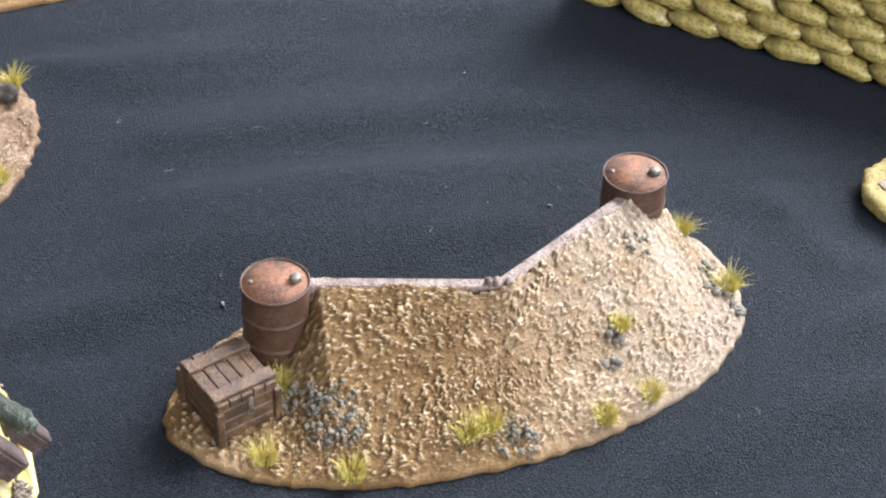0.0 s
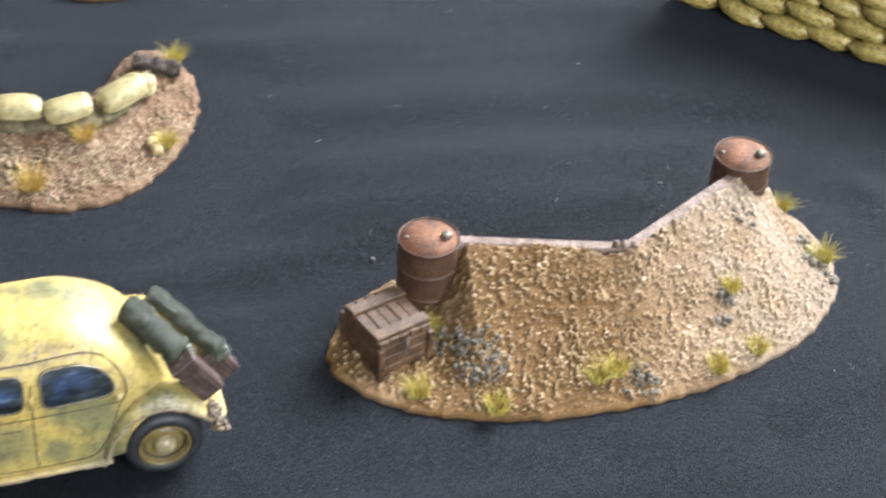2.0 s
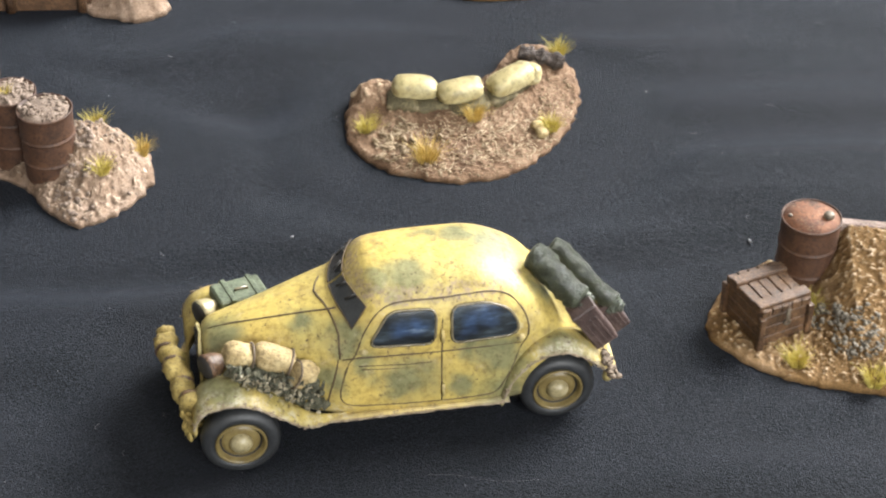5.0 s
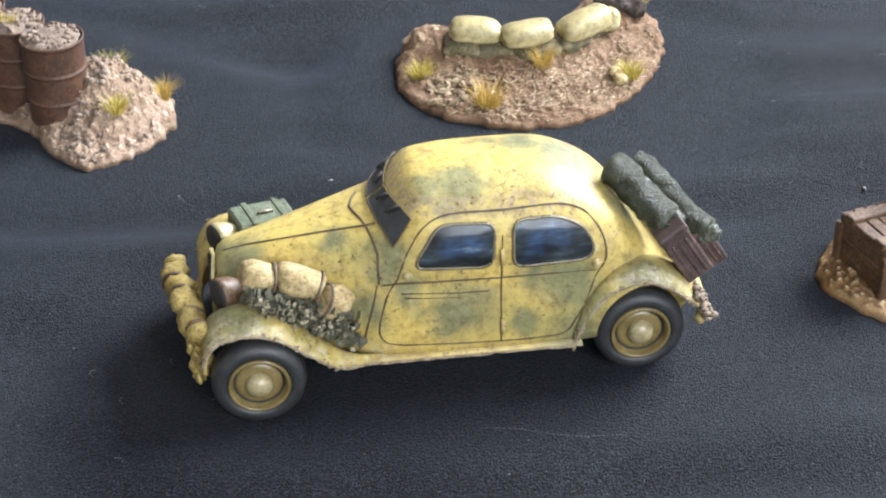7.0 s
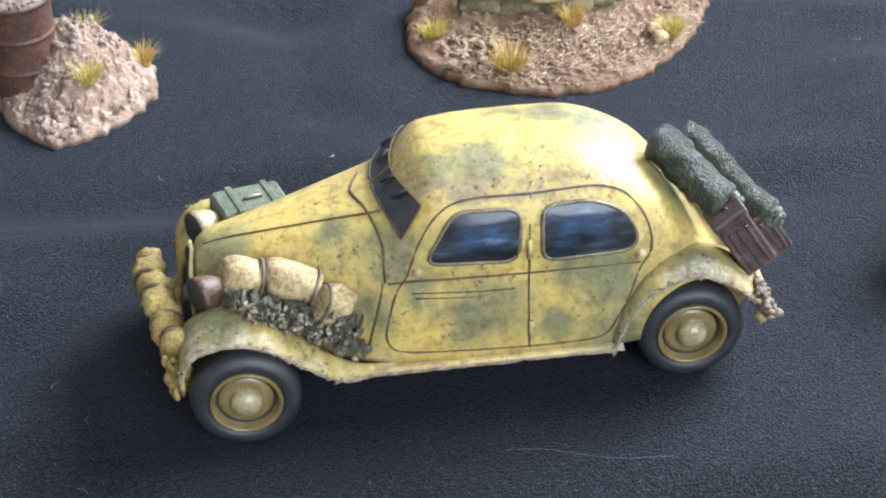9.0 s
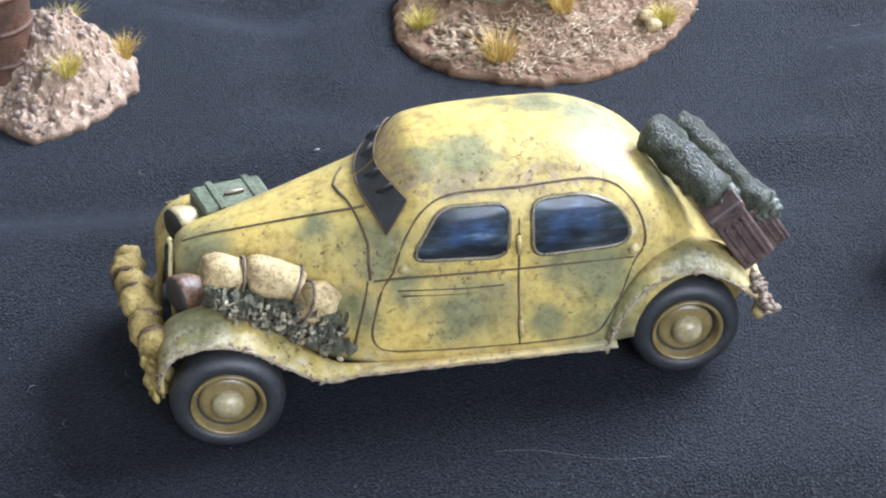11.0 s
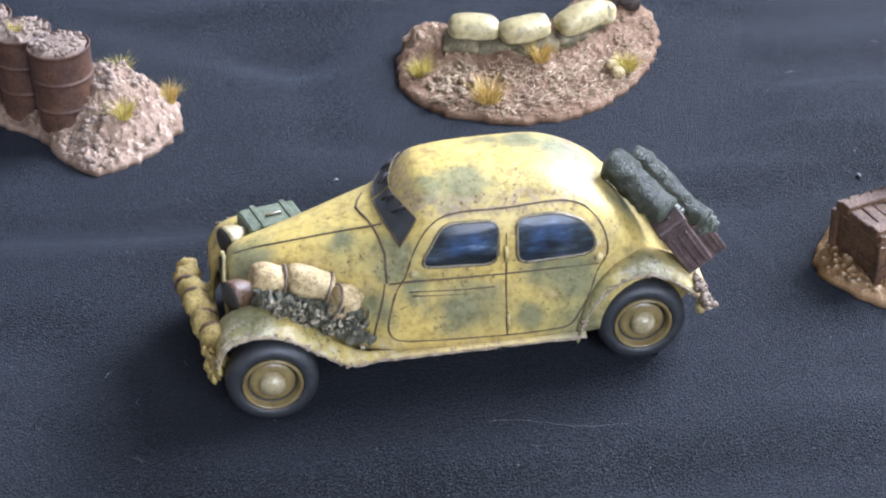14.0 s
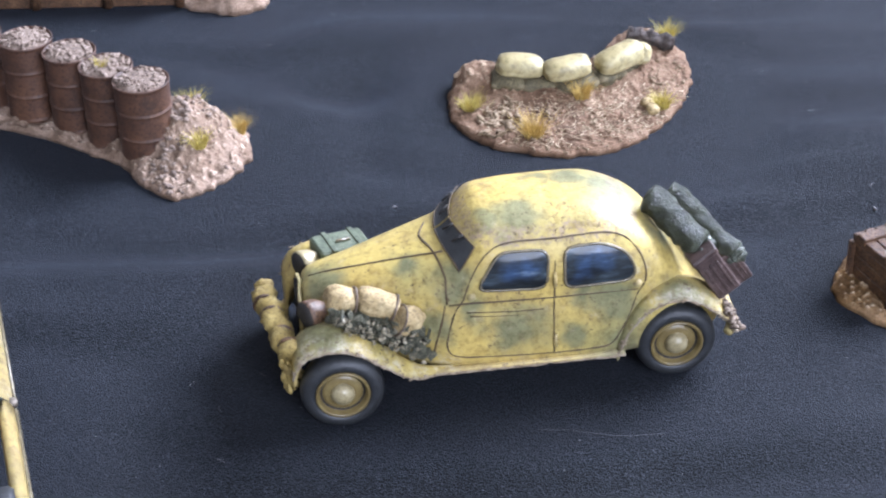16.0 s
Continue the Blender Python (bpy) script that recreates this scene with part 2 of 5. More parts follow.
CLOTH = cloth_material()
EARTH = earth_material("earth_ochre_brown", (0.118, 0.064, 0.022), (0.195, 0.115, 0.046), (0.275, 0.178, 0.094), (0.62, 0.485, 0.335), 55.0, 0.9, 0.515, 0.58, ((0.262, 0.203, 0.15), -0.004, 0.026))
MUD = earth_material("earth_reddish_brown", (0.085, 0.047, 0.026), (0.155, 0.094, 0.055), (0.225, 0.15, 0.095), (0.50, 0.39, 0.26), 160.0, 0.8, 0.52, 0.585)
PALE = earth_material("earth_pale_stony", (0.125, 0.08, 0.05), (0.215, 0.148, 0.102), (0.31, 0.228, 0.17), (0.60, 0.49, 0.365), 160.0, 0.9, 0.52, 0.585)
RUST = painted("rusty_drum_steel", (0.040, 0.0175, 0.009), (0.066, 0.029, 0.0145), (0.10, 0.046, 0.023), 240, 0.6, 0.5, 0.0001, scuff=(0.14, 0.07, 0.036))
RUST_LID = painted("rusty_drum_lid", (0.045, 0.021, 0.011), (0.14, 0.052, 0.023), (0.23, 0.095, 0.04), 260, 0.8, 0.5, 0.00008, scuff=(0.34, 0.26, 0.15))
STEEL = plain("bare_steel", (0.14, 0.115, 0.085), 0.5, 0.3)
WOOD = painted("dark_stained_wood", (0.04, 0.021, 0.012), (0.092, 0.048, 0.025), (0.18, 0.10, 0.05), 320, 0.45, 0.75, 0.00015, scuff=(0.36, 0.23, 0.12))
BOARD = painted("grey_brown_board", (0.13, 0.085, 0.065), (0.22, 0.155, 0.125), (0.32, 0.24, 0.20), 380, 0.8, 0.7, 0.0002, scuff=(0.52, 0.42, 0.36))
BAG = painted("pale_sandbag", (0.17, 0.135, 0.055), (0.34, 0.28, 0.13), (0.50, 0.44, 0.25), 110, 0.5, 0.38, 0.0001, (0.64, 0.58, 0.37))
# dark copy of the sandbag colour, with shade put into it
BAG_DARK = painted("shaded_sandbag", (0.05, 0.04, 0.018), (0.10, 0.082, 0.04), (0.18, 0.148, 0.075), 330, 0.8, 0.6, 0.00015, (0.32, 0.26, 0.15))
BAG_OLIVE = painted("olive_gold_sandbag", (0.13, 0.096, 0.022), (0.30, 0.225, 0.06), (0.46, 0.355, 0.115), 200, 0.4, 0.6, 0.00012, (0.66, 0.53, 0.22))
STONE = painted("grey_stone", (0.075, 0.062, 0.044), (0.135, 0.112, 0.082), (0.24, 0.205, 0.155), 500, 0.85, 0.6, 0.0002, scuff=(0.46, 0.41, 0.34))
TUFT = painted("dry_grass", (0.30, 0.23, 0.04), (0.46, 0.37, 0.075), (0.60, 0.51, 0.16), 900, 0.7, 0.15, 0.00002)
TUFT_RED = painted("straw_grass", (0.34, 0.20, 0.04), (0.48, 0.33, 0.08), (0.60, 0.46, 0.16), 900, 0.7, 0.15, 0.00002)
CAMO = camo_material()
GLASS = glass_material()
GLASS_DARK = plain("dark_windscreen", (0.026, 0.028, 0.028), 0.4)
RUBBER = plain("black_rubber", (0.022, 0.023, 0.024), 0.5)
RIM = painted("brass_yellow_rim", (0.10, 0.072, 0.024), (0.15, 0.11, 0.04), (0.20, 0.155, 0.06), 300, 0.33, 0.2, 0.00002)
HUB = painted("worn_hubcap", (0.19, 0.155, 0.075), (0.30, 0.25, 0.135), (0.42, 0.36, 0.22), 500, 0.28, 0.35, 0.00004)
SEAM = plain("seam_wash", (0.075, 0.048, 0.022), 0.7)
DARK = plain("blackened_metal", (0.016, 0.013, 0.010), 0.7)
BEAD = plain("window_bead", (0.15, 0.125, 0.075), 0.2)
GREEN_BOX = painted("grey_green_case", (0.05, 0.062, 0.034), (0.085, 0.10, 0.058), (0.135, 0.15, 0.094), 320, 0.6, 0.5, 0.0001, scuff=(0.27, 0.29, 0.19))
TARP_END = painted("scuffed_tarpaulin_end", (0.014, 0.018, 0.012), (0.075, 0.085, 0.062), (0.26, 0.28, 0.22), 900, 0.35, 0.6, 0.0003, scuff=(0.42, 0.43, 0.34))
TARP = painted("dark_green_bedroll", (0.010, 0.013, 0.006), (0.024, 0.029, 0.014), (0.05, 0.055, 0.030), 420, 0.36, 0.6, 0.0005, (0.10, 0.11, 0.07))
KIT = painted("tan_bedroll", (0.20, 0.14, 0.036), (0.31, 0.225, 0.062), (0.42, 0.32, 0.11), 300, 0.75, 0.5, 0.0002)
SACK = painted("cream_kit_bag", (0.19, 0.13, 0.055), (0.36, 0.265, 0.12), (0.52, 0.41, 0.215), 300, 0.75, 0.5, 0.0002)
RUBBLE = painted("brown_grey_rubble", (0.085, 0.058, 0.038), (0.165, 0.118, 0.082), (0.28, 0.21, 0.155), 700, 0.9, 0.6, 0.0002)
CAKED = painted("caked_pale_mud", (0.20, 0.145, 0.09), (0.34, 0.265, 0.18), (0.52, 0.44, 0.33), 700, 0.9, 0.6, 0.0003)
NET = painted("dark_foliage_net", (0.018, 0.019, 0.010), (0.06, 0.06, 0.034), (0.14, 0.125, 0.075), 700, 0.5, 0.5, 0.0003, scuff=(0.80, 0.74, 0.56))
PURPLE = painted("brown_ammo_case", (0.036, 0.022, 0.019), (0.066, 0.042, 0.036), (0.12, 0.08, 0.07), 420, 0.4, 0.5, 0.0001, scuff=(0.36, 0.28, 0.26))
STRAP = painted("faded_strap", (0.075, 0.05, 0.03), (0.14, 0.10, 0.065), (0.23, 0.17, 0.12), 500, 0.7, 0.5, 0.0001)
FLECK = painted("dry_brushed_leaf", (0.10, 0.085, 0.05), (0.34, 0.29, 0.19), (0.62, 0.56, 0.42), 1100, 0.45, 0.6, 0.0002)
PALE_STONE = painted("pale_pink_rubble", (0.10, 0.068, 0.048), (0.20, 0.145, 0.108), (0.33, 0.255, 0.20), 600, 0.9, 0.6, 0.0002)
CHIP = painted("brown_bark_chip", (0.13, 0.085, 0.045), (0.24, 0.17, 0.095), (0.40, 0.31, 0.20), 700, 0.8, 0.6, 0.0002)
STRAW = painted("pale_straw", (0.26, 0.19, 0.11), (0.42, 0.33, 0.21), (0.58, 0.48, 0.33), 900, 0.8, 0.3, 0.00002)
LINT = plain("lint", (0.26, 0.26, 0.265), 0.9)
WALLPAINT = painted("matt_wall_paint", (0.29, 0.285, 0.28), (0.33, 0.325, 0.32), (0.37, 0.365, 0.36), 3, 0.9, 0.1, 0.0004)
FLOORBOARD = painted("oak_floor", (0.14, 0.09, 0.05), (0.2, 0.13, 0.075), (0.26, 0.17, 0.1), 6, 0.5, 0.3, 0.0004)


# ---------------------------------------------------------------- building helpers
def mesh_of(name, bm, mat, smooth=True):
    bm.transform(Matrix.Scale(MM, 4))
    bmesh.ops.recalc_face_normals(bm, faces=bm.faces)
    me = bpy.data.meshes.new(name)
    bm.to_mesh(me)
    bm.free()
    me.materials.append(mat)
    if smooth:
        me.shade_smooth()
    return me


def thing(name, x, y, z=0.0, rz=0.0, label="", category="", group="", kind=""):
    ob = new(name)
    ob.empty_display_size = 0.002
    ob.matrix_world = pose(x * MM, y * MM, z * MM, 0, 0, rz)
    return tagged(ob, label, category, group, kind)


def part(name, bm, mat, parent, label="", world_coords=False, smooth=True):
    """One mesh object under a thing or a part. Vertices in mm, local to the thing, or in the world."""
    if world_coords:
        root = parent if parent.parent is None else parent.parent
        m = root.matrix_basis.copy()
        m.translation = m.translation / MM
        bm.transform(m.inverted())
    ob = new(name, mesh_of(name, bm, mat, smooth))
    ob.parent = parent
    return tagged(ob, label)


def piece(name, mesh, parent, m, mat=None):
    """A shared-mesh piece at the local pose m (mm)."""
    ob = new(name, mesh)
    ob.parent = parent
    m = m.copy()
    m.translation = m.translation * MM
    ob.matrix_basis = m
    return ob


def box(bm, lo, hi, m=None, bevel=0.0):
    r = bmesh.ops.create_cube(bm, size=1.0)
    vs = r["verts"]
    for v in vs:
        v.co = Vector([(a + b) / 2 + c * (b - a) for a, b, c in zip(lo, hi, v.co)])
    if bevel:
        es = list({e for v in vs for e in v.link_edges})
        out = bmesh.ops.bevel(bm, geom=es, offset=bevel, segments=1, affect="EDGES", profile=0.5)
        vs = list({v for f in out["faces"] for v in f.verts} | {v for v in vs if v.is_valid})
    if m is not None:
        for v in vs:
            v.co = m @ v.co
    return vs


def lathe(bm, profile, steps=28, m=None):
    """Turn (radius, height) pairs about z."""
    rings = []
    for r, z in profile:
        if r < 1e-6:
            rings.append([bm.verts.new((0, 0, z))])
        else:
            rings.append([bm.verts.new((r * math.cos(a), r * math.sin(a), z)) for a in (2 * math.pi * k / steps for k in range(steps))])
    for a, b in zip(rings, rings[1:]):
        for k in range(steps):
            q = (k + 1) % steps
            loop = [a[k % len(a)], a[q % len(a)], b[q % len(b)], b[k % len(b)]]
            loop = [v for i, v in enumerate(loop) if v not in loop[:i]]
            if len(loop) > 2:
                bm.faces.new(loop)
    if m is not None:
        for ring in rings:
            for v in ring:
                v.co = m @ v.co


def tube(bm, points, radius, steps=8, lump=0.0, seed=0.0, caps=True):
    """A round bar along points; radius is a number or a function of 0..1."""
    pts = [Vector(p) for p in points]
    rings = []
    for i, p in enumerate(pts):
        t = (pts[min(i + 1, len(pts) - 1)] - pts[max(i - 1, 0)]).normalized()
        side = t.cross(Vector((0, 0, 1)) if abs(t.z) < 0.9 else Vector((1, 0, 0))).normalized()
        up = side.cross(t)
        r = radius(i / (len(pts) - 1)) if callable(radius) else radius
        ring = []
        for k in range(steps):
            a = 2 * math.pi * k / steps
            d = side * math.cos(a) + up * math.sin(a)
            q = r * (1 + lump * noise.noise((p + d * r) * 0.9 + Vector((seed, seed, 0))))
            ring.append(bm.verts.new(p + d * q))
        rings.append(ring)
    for a, b in zip(rings, rings[1:]):
        for k in range(steps):
            bm.faces.new((a[k], a[(k + 1) % steps], b[(k + 1) % steps], b[k]))
    if caps:
        bm.faces.new(rings[0]), bm.faces.new(rings[-1])


def blob(bm, centre, size, lump=0.2, freq=0.5, sub=2, m=None, power=2.0, seed=0.0):
    """A lumpy rounded body; power over 2 squares it off like a stuffed bag."""
    vs = bmesh.ops.create_icosphere(bm, subdivisions=sub, radius=1.0)["verts"]
    for v in vs:
        d = v.co.normalized()
        k = (abs(d.x) ** power + abs(d.y) ** power + abs(d.z) ** power) ** (-1 / power)
        p = Vector((d.x * size[0], d.y * size[1], d.z * size[2])) * k
        p *= 1 + lump * noise.noise(p * freq + Vector((seed, seed * 0.5, seed * 1.7)))
        v.co = (m @ p if m is not None else p) + Vector(centre)
    return vs


def closed_curve(points, per=10):
    """Points on a closed Catmull-Rom loop."""
    n, out = len(points), []
    for i in range(n):
        a, b, c, d = (Vector((*points[(i + k) % n], 0)) for k in (-1, 0, 1, 2))
        for j in range(per):
            t = j / per
            out.append(0.5 * (2 * b + (c - a) * t + (2 * a - 5 * b + 4 * c - d) * t * t + (3 * b - a - 3 * c + d) * t ** 3))
    return out


def line_gap(p, line):
    """Distance in plan from p to a polyline."""
    best = 1e9
    for a, b in zip(line, line[1:]):
        ab = Vector((b[0] - a[0], b[1] - a[1]))
        ap = Vector((p[0] - a[0], p[1] - a[1]))
        t = max(0.0, min(1.0, ap.dot(ab) / max(ab.length_squared, 1e-9)))
        best = min(best, (ap - ab * t).length)
    return best


def mound(outline, centre, height, rings=60, per=16, rough=0.35, grain=0.8, ragged=0.5, clump=0.0):
    """A base plate with a moulded top: outline in plan, height(x, y) above the plate, clumps of texture paste."""
    rim = closed_curve(outline, per)
    bm, c = bmesh.new(), Vector((*centre, 0))
    levels = []
    for i in range(rings + 1):
        f = i / rings
        ring = []
        for k, p in enumerate(rim):
            edge = 1 + ragged / max((p - c).length, 1) * noise.noise(p * 0.45)
            q = c + (p - c) * (f * edge)
            inward = (1 - f) * (p - c).length
            skirt = min(1.0, inward / 1.6)
            h = 0.9 * math.sqrt(max(0.0, 1 - (1 - skirt) ** 2)) + height(q.x, q.y) * min(1.0, inward / 3.5 + 0.15)
            if clump:
                p3 = Vector((q.x, q.y, h * 0.8)) * grain
                v = noise.noise(p3) + 0.75 * noise.noise(p3 * 2.1 + Vector((4, 1, 2))) + 0.4 * noise.noise(p3 * 4.3) + 0.3 * noise.noise(q * 0.13)
                h += clump * skirt * (min(1.0, max(0.0, v - 0.06) * 2.4) + 0.35 * max(0.0, noise.noise(p3 * 0.45)))
            h += rough * skirt * (noise.noise(Vector((q.x, q.y, 0)) * 0.28) + 0.5 * noise.noise(Vector((q.x, q.y, 5)) * 0.9) + 0.3 * noise.noise(Vector((q.x, q.y, 9)) * 2.2))
            ring.append(bm.verts.new((q.x, q.y, max(0.0, h) if f < 1 else -0.3)))
            if i == 0:
                break
        levels.append(ring)
    n = len(rim)
    for k in range(n):
        bm.faces.new((levels[0][0], levels[1][k], levels[1][(k + 1) % n]))
    for a, b in zip(levels[1:], levels[2:]):
        for k in range(n):
            bm.faces.new((a[k], b[k], b[(k + 1) % n], a[(k + 1) % n]))
    bm.faces.new(levels[-1])
    return bm


def tuft_mesh(seed, blades=90, tall=4.5, spread=2.0, lean=1.15):
    """A glued-on tuft of static grass: thin tapering curved blades."""
    rng = random.Random(seed)
    bm = bmesh.new()
    for _ in range(blades):
        a, r = rng.uniform(0, 6.283), spread * math.sqrt(rng.random()) * 0.55
        root = Vector((r * math.cos(a), r * math.sin(a), -0.5))
        out = Vector((math.cos(a + rng.uniform(-0.7, 0.7)), math.sin(a + rng.uniform(-0.7, 0.7)), 0)) * rng.uniform(0.1, lean)
        h = tall * rng.uniform(0.6, 1.25)
        side = Vector((-out.y, out.x, 0)).normalized() * rng.uniform(0.055, 0.10)
        if rng.random() < 0.5:
            side = Vector((side.y, -side.x, 0))
        prev = None
        for k in range(4):
            t = k / 3
            p = root + Vector((0, 0, h * t * (1 - 0.15 * t))) + out * h * t * t * 0.8
            w = side * (1 - t * 0.85)
            cur = (bm.verts.new(p - w), bm.verts.new(p + w))
            if prev:
                bm.faces.new((prev[0], prev[1], cur[1], cur[0]))
            prev = cur
    return bm


def drop(ob, x, y, high=60.0):
    """Height of a part's surface (mm) under a point in the world."""
    root = ob.parent
    m = root.matrix_basis
    p = m.inverted() @ Vector((x * MM, y * MM, high * MM))
    hit, where, _, _ = ob.ray_cast(p, Vector((0, 0, -1)))
    return where.z / MM if hit else 0.0


def tufts(owner, ground, spots, seed=1):
    for i, (x, y, tall, spread, mat) in enumerate(spots):
        bm = tuft_mesh(seed * 31 + i, int(130 + spread * 55), tall * 0.8, spread * 1.2)
        bm.transform(Matrix.Translation((x, y, drop(ground, x, y))))
        part("grass_tuft", bm, mat, owner, "dry yellow-green static grass tuft", world_coords=True)


def rubble(owner, ground, spots, mat, name="rubble", seed=3, label="loose grey stones"):
    """Patches of small broken stones: (x, y, reach, count, size)."""
    rng = random.Random(seed)
    bm = bmesh.new()
    for x, y, reach, count, size in spots:
        for _ in range(count):
            a, r = rng.uniform(0, 6.283), reach * math.sqrt(rng.random())
            px, py = x + r * math.cos(a), y + r * math.sin(a)
            s = size * rng.uniform(0.45, 1.3)
            if drop(ground, px, py) < 0.45:
                continue
            blob(bm, (px, py, drop(ground, px, py) + s * 0.25), (s, s * rng.uniform(0.6, 1), s * rng.uniform(0.5, 0.8)), 0.5, 1.2 / size, 1, Euler((rng.uniform(-0.5, 0.5), rng.uniform(-0.5, 0.5), rng.uniform(0, 6))).to_matrix(), 3.0, rng.uniform(0, 99))
    ob = part(name, bm, mat, owner, label, world_coords=True)
    return tagged(ob, kind="stuff")


# ---------------------------------------------------------------- room, table and cloth
def room_shell():
    x0, x1, y0, y1, z0, z1 = -1900, 1780, -1900, 2300, -760, 2100
    def slab(name, lo, hi, mat, label, holes=False):
        bm = bmesh.new()
        box(bm, lo, hi)
        ob = new(name, mesh_of(name, bm, mat, False))
        return tagged(ob, label, name.split("_")[0], kind="structure")
    slab("floor", (x0, y0, z0 - 100), (x1, y1, z0), FLOORBOARD, "plain wooden floor of the room under the table")
    slab("ceiling", (x0, y0, z1), (x1, y1, z1 + 100), WALLPAINT, "plain white painted ceiling over the table")
    slab("wall_west", (x0 - 120, y0, z0), (x0, y1, z1), WALLPAINT, "plain pale painted room wall")
    bm = bmesh.new()  # unseen south wall, its opening made up for the fill lamp
    sx0, sx1, sz0, sz1 = -120, 1220, 330, 1570
    box(bm, (x0, y0 - 120, z0), (sx0, y0, z1))
    box(bm, (sx1, y0 - 120, z0), (x1, y0, z1))
    box(bm, (sx0, y0 - 120, z0), (sx1, y0, sz0))
    box(bm, (sx0, y0 - 120, sz1), (sx1, y0, z1))
    tagged(new("wall_south", mesh_of("wall_south", bm, WALLPAINT, False)), "unseen pale painted wall with an opening added for the fill lamp", "wall", kind="structure")
    slab("wall_north", (x0, y1, z0), (x1, y1 + 120, z1), WALLPAINT, "plain pale painted room wall")
    bm = bmesh.new()  # east wall with a window opening through it
    wy0, wy1, wz0, wz1 = 50, 1450, 740, 2020
    box(bm, (x1, y0, z0), (x1 + 120, wy0, z1))
    box(bm, (x1, wy1, z0), (x1 + 120, y1, z1))
    box(bm, (x1, wy0, z0), (x1 + 120, wy1, wz0))
    box(bm, (x1, wy0, wz1), (x1 + 120, wy1, z1))
    tagged(new("wall_east", mesh_of("wall_east", bm, WALLPAINT, False)), "pale painted wall with a window opening", "wall", kind="structure")
    bm = bmesh.new()
    box(bm, (-880, -680, -45), (880, 880, -14))
    for sx in (-820, 760):
        for sy in (-620, 760):
            box(bm, (sx, sy, -760), (sx + 60, sy + 60, -45))
    table = new("table", mesh_of("table", bm, FLOORBOARD, False))
    tagged(table, "plain wooden table under the black cloth", "table")


FOOTPRINTS = [(6, 14, 24), (30, 12, 26), (54, 10, 22), (100, 12, 20), (118, 5, 22), (138, 0, 22), (158, 5, 24), (174, 14, 20), (62, 86, 34), (-16, 86, 24), (-40, 108, 26), (-62, 124, 18), (205, 80, 22), (222, 62, 22), (238, 44, 22), (224, 18, 14), (-66, 6, 26), (-66, -20, 26), (0, 154, 16), (-30, 163, 20), (85, 146, 24), (108, 146, 24), (130, 146, 24)]


def cloth_height(x, y):
    """Soft creases of the cloth, running across the table and pressed flat under the models."""
    u, v = x * 0.93 - y * 0.18, y * 0.97 + x * 0.2
    crease = noise.noise(Vector((u / 120, v / 24, 0.3))) + 0.4 * noise.noise(Vector((u / 80, v / 12, 4.1)))
    free = 1.0
    for fx, fy, r in FOOTPRINTS:
        free = min(free, max(0.0, (math.hypot(x - fx, y - fy) - r) / 14))
    free = free * free * (3 - 2 * min(1.0, free)) if free < 1 else 1.0
    return 5.0 * crease * (0.04 + 0.96 * free) - 0.25


def cloth():
    xs = np.concatenate([np.linspace(-900, -140, 24), np.linspace(-130, 300, 216), np.linspace(312, 900, 24)])
    ys = np.concatenate([np.linspace(-700, -110, 20), np.linspace(-100, 260, 200), np.linspace(272, 900, 24)])
    bm = bmesh.new()
    grid = [[bm.verts.new((x, y, cloth_height(x, y))) for x in xs] for y in ys]
    for a, b in zip(grid, grid[1:]):
        for k in range(len(xs) - 1):
            bm.faces.new((a[k], a[k + 1], b[k + 1], b[k]))
    ob = new("ground", mesh_of("ground", bm, CLOTH))
    tagged(ob, "black felt cloth with soft creases covering the table", "cloth", kind="structure")
    rng = random.Random(5)
    bm = bmesh.new()
    for _ in range(620):
        x, y, s = rng.uniform(-70, 235), rng.uniform(-45, 170), rng.uniform(0.03, 0.11)
        blob(bm, (x, y, cloth_height(x, y) + 0.04), (s * rng.uniform(0.6, 2.2), s * 0.6, s * 0.4), 0.4, 2, 1, Euler((0, 0, rng.uniform(0, 6))).to_matrix())
    for x, y, s, a in ((103.1, 37.3, 0.5, 1.5), (18.6, 58.2, 0.35, 0.4), (163.6, 39.7, 0.4, -0.5), (166.4, 82.7, 0.3, 0.2)):
        blob(bm, (x, y, cloth_height(x, y) + 0.25), (s * 1.4, s * 0.55, s * 0.5), 0.3, 2, 1, Euler((0, 0, a)).to_matrix())
    for k in range(30):  # short fibres
        x, y, a = rng.uniform(-40, 200), rng.uniform(-40, 150), rng.uniform(0, 6)
        pts = [(x + i * 0.5 * math.cos(a + 0.3 * i), y + i * 0.5 * math.sin(a + 0.3 * i), cloth_height(x, y) + 0.08) for i in range(4)]
        tube(bm, pts, 0.028, 4)
    hair = [(28.5 + 1.9 * k, -8.6 - 0.6 * k + 0.5 * math.sin(k * 0.75)) for k in range(11)]
    tube(bm, [(x, y, cloth_height(x, y) + 0.1) for x, y in hair], 0.014, 4)
    tagged(new("lint", mesh_of("lint", bm, LINT)), "pale lint specks and fibres lying on the black cloth", "lint", kind="stuff")


room_shell()
cloth()


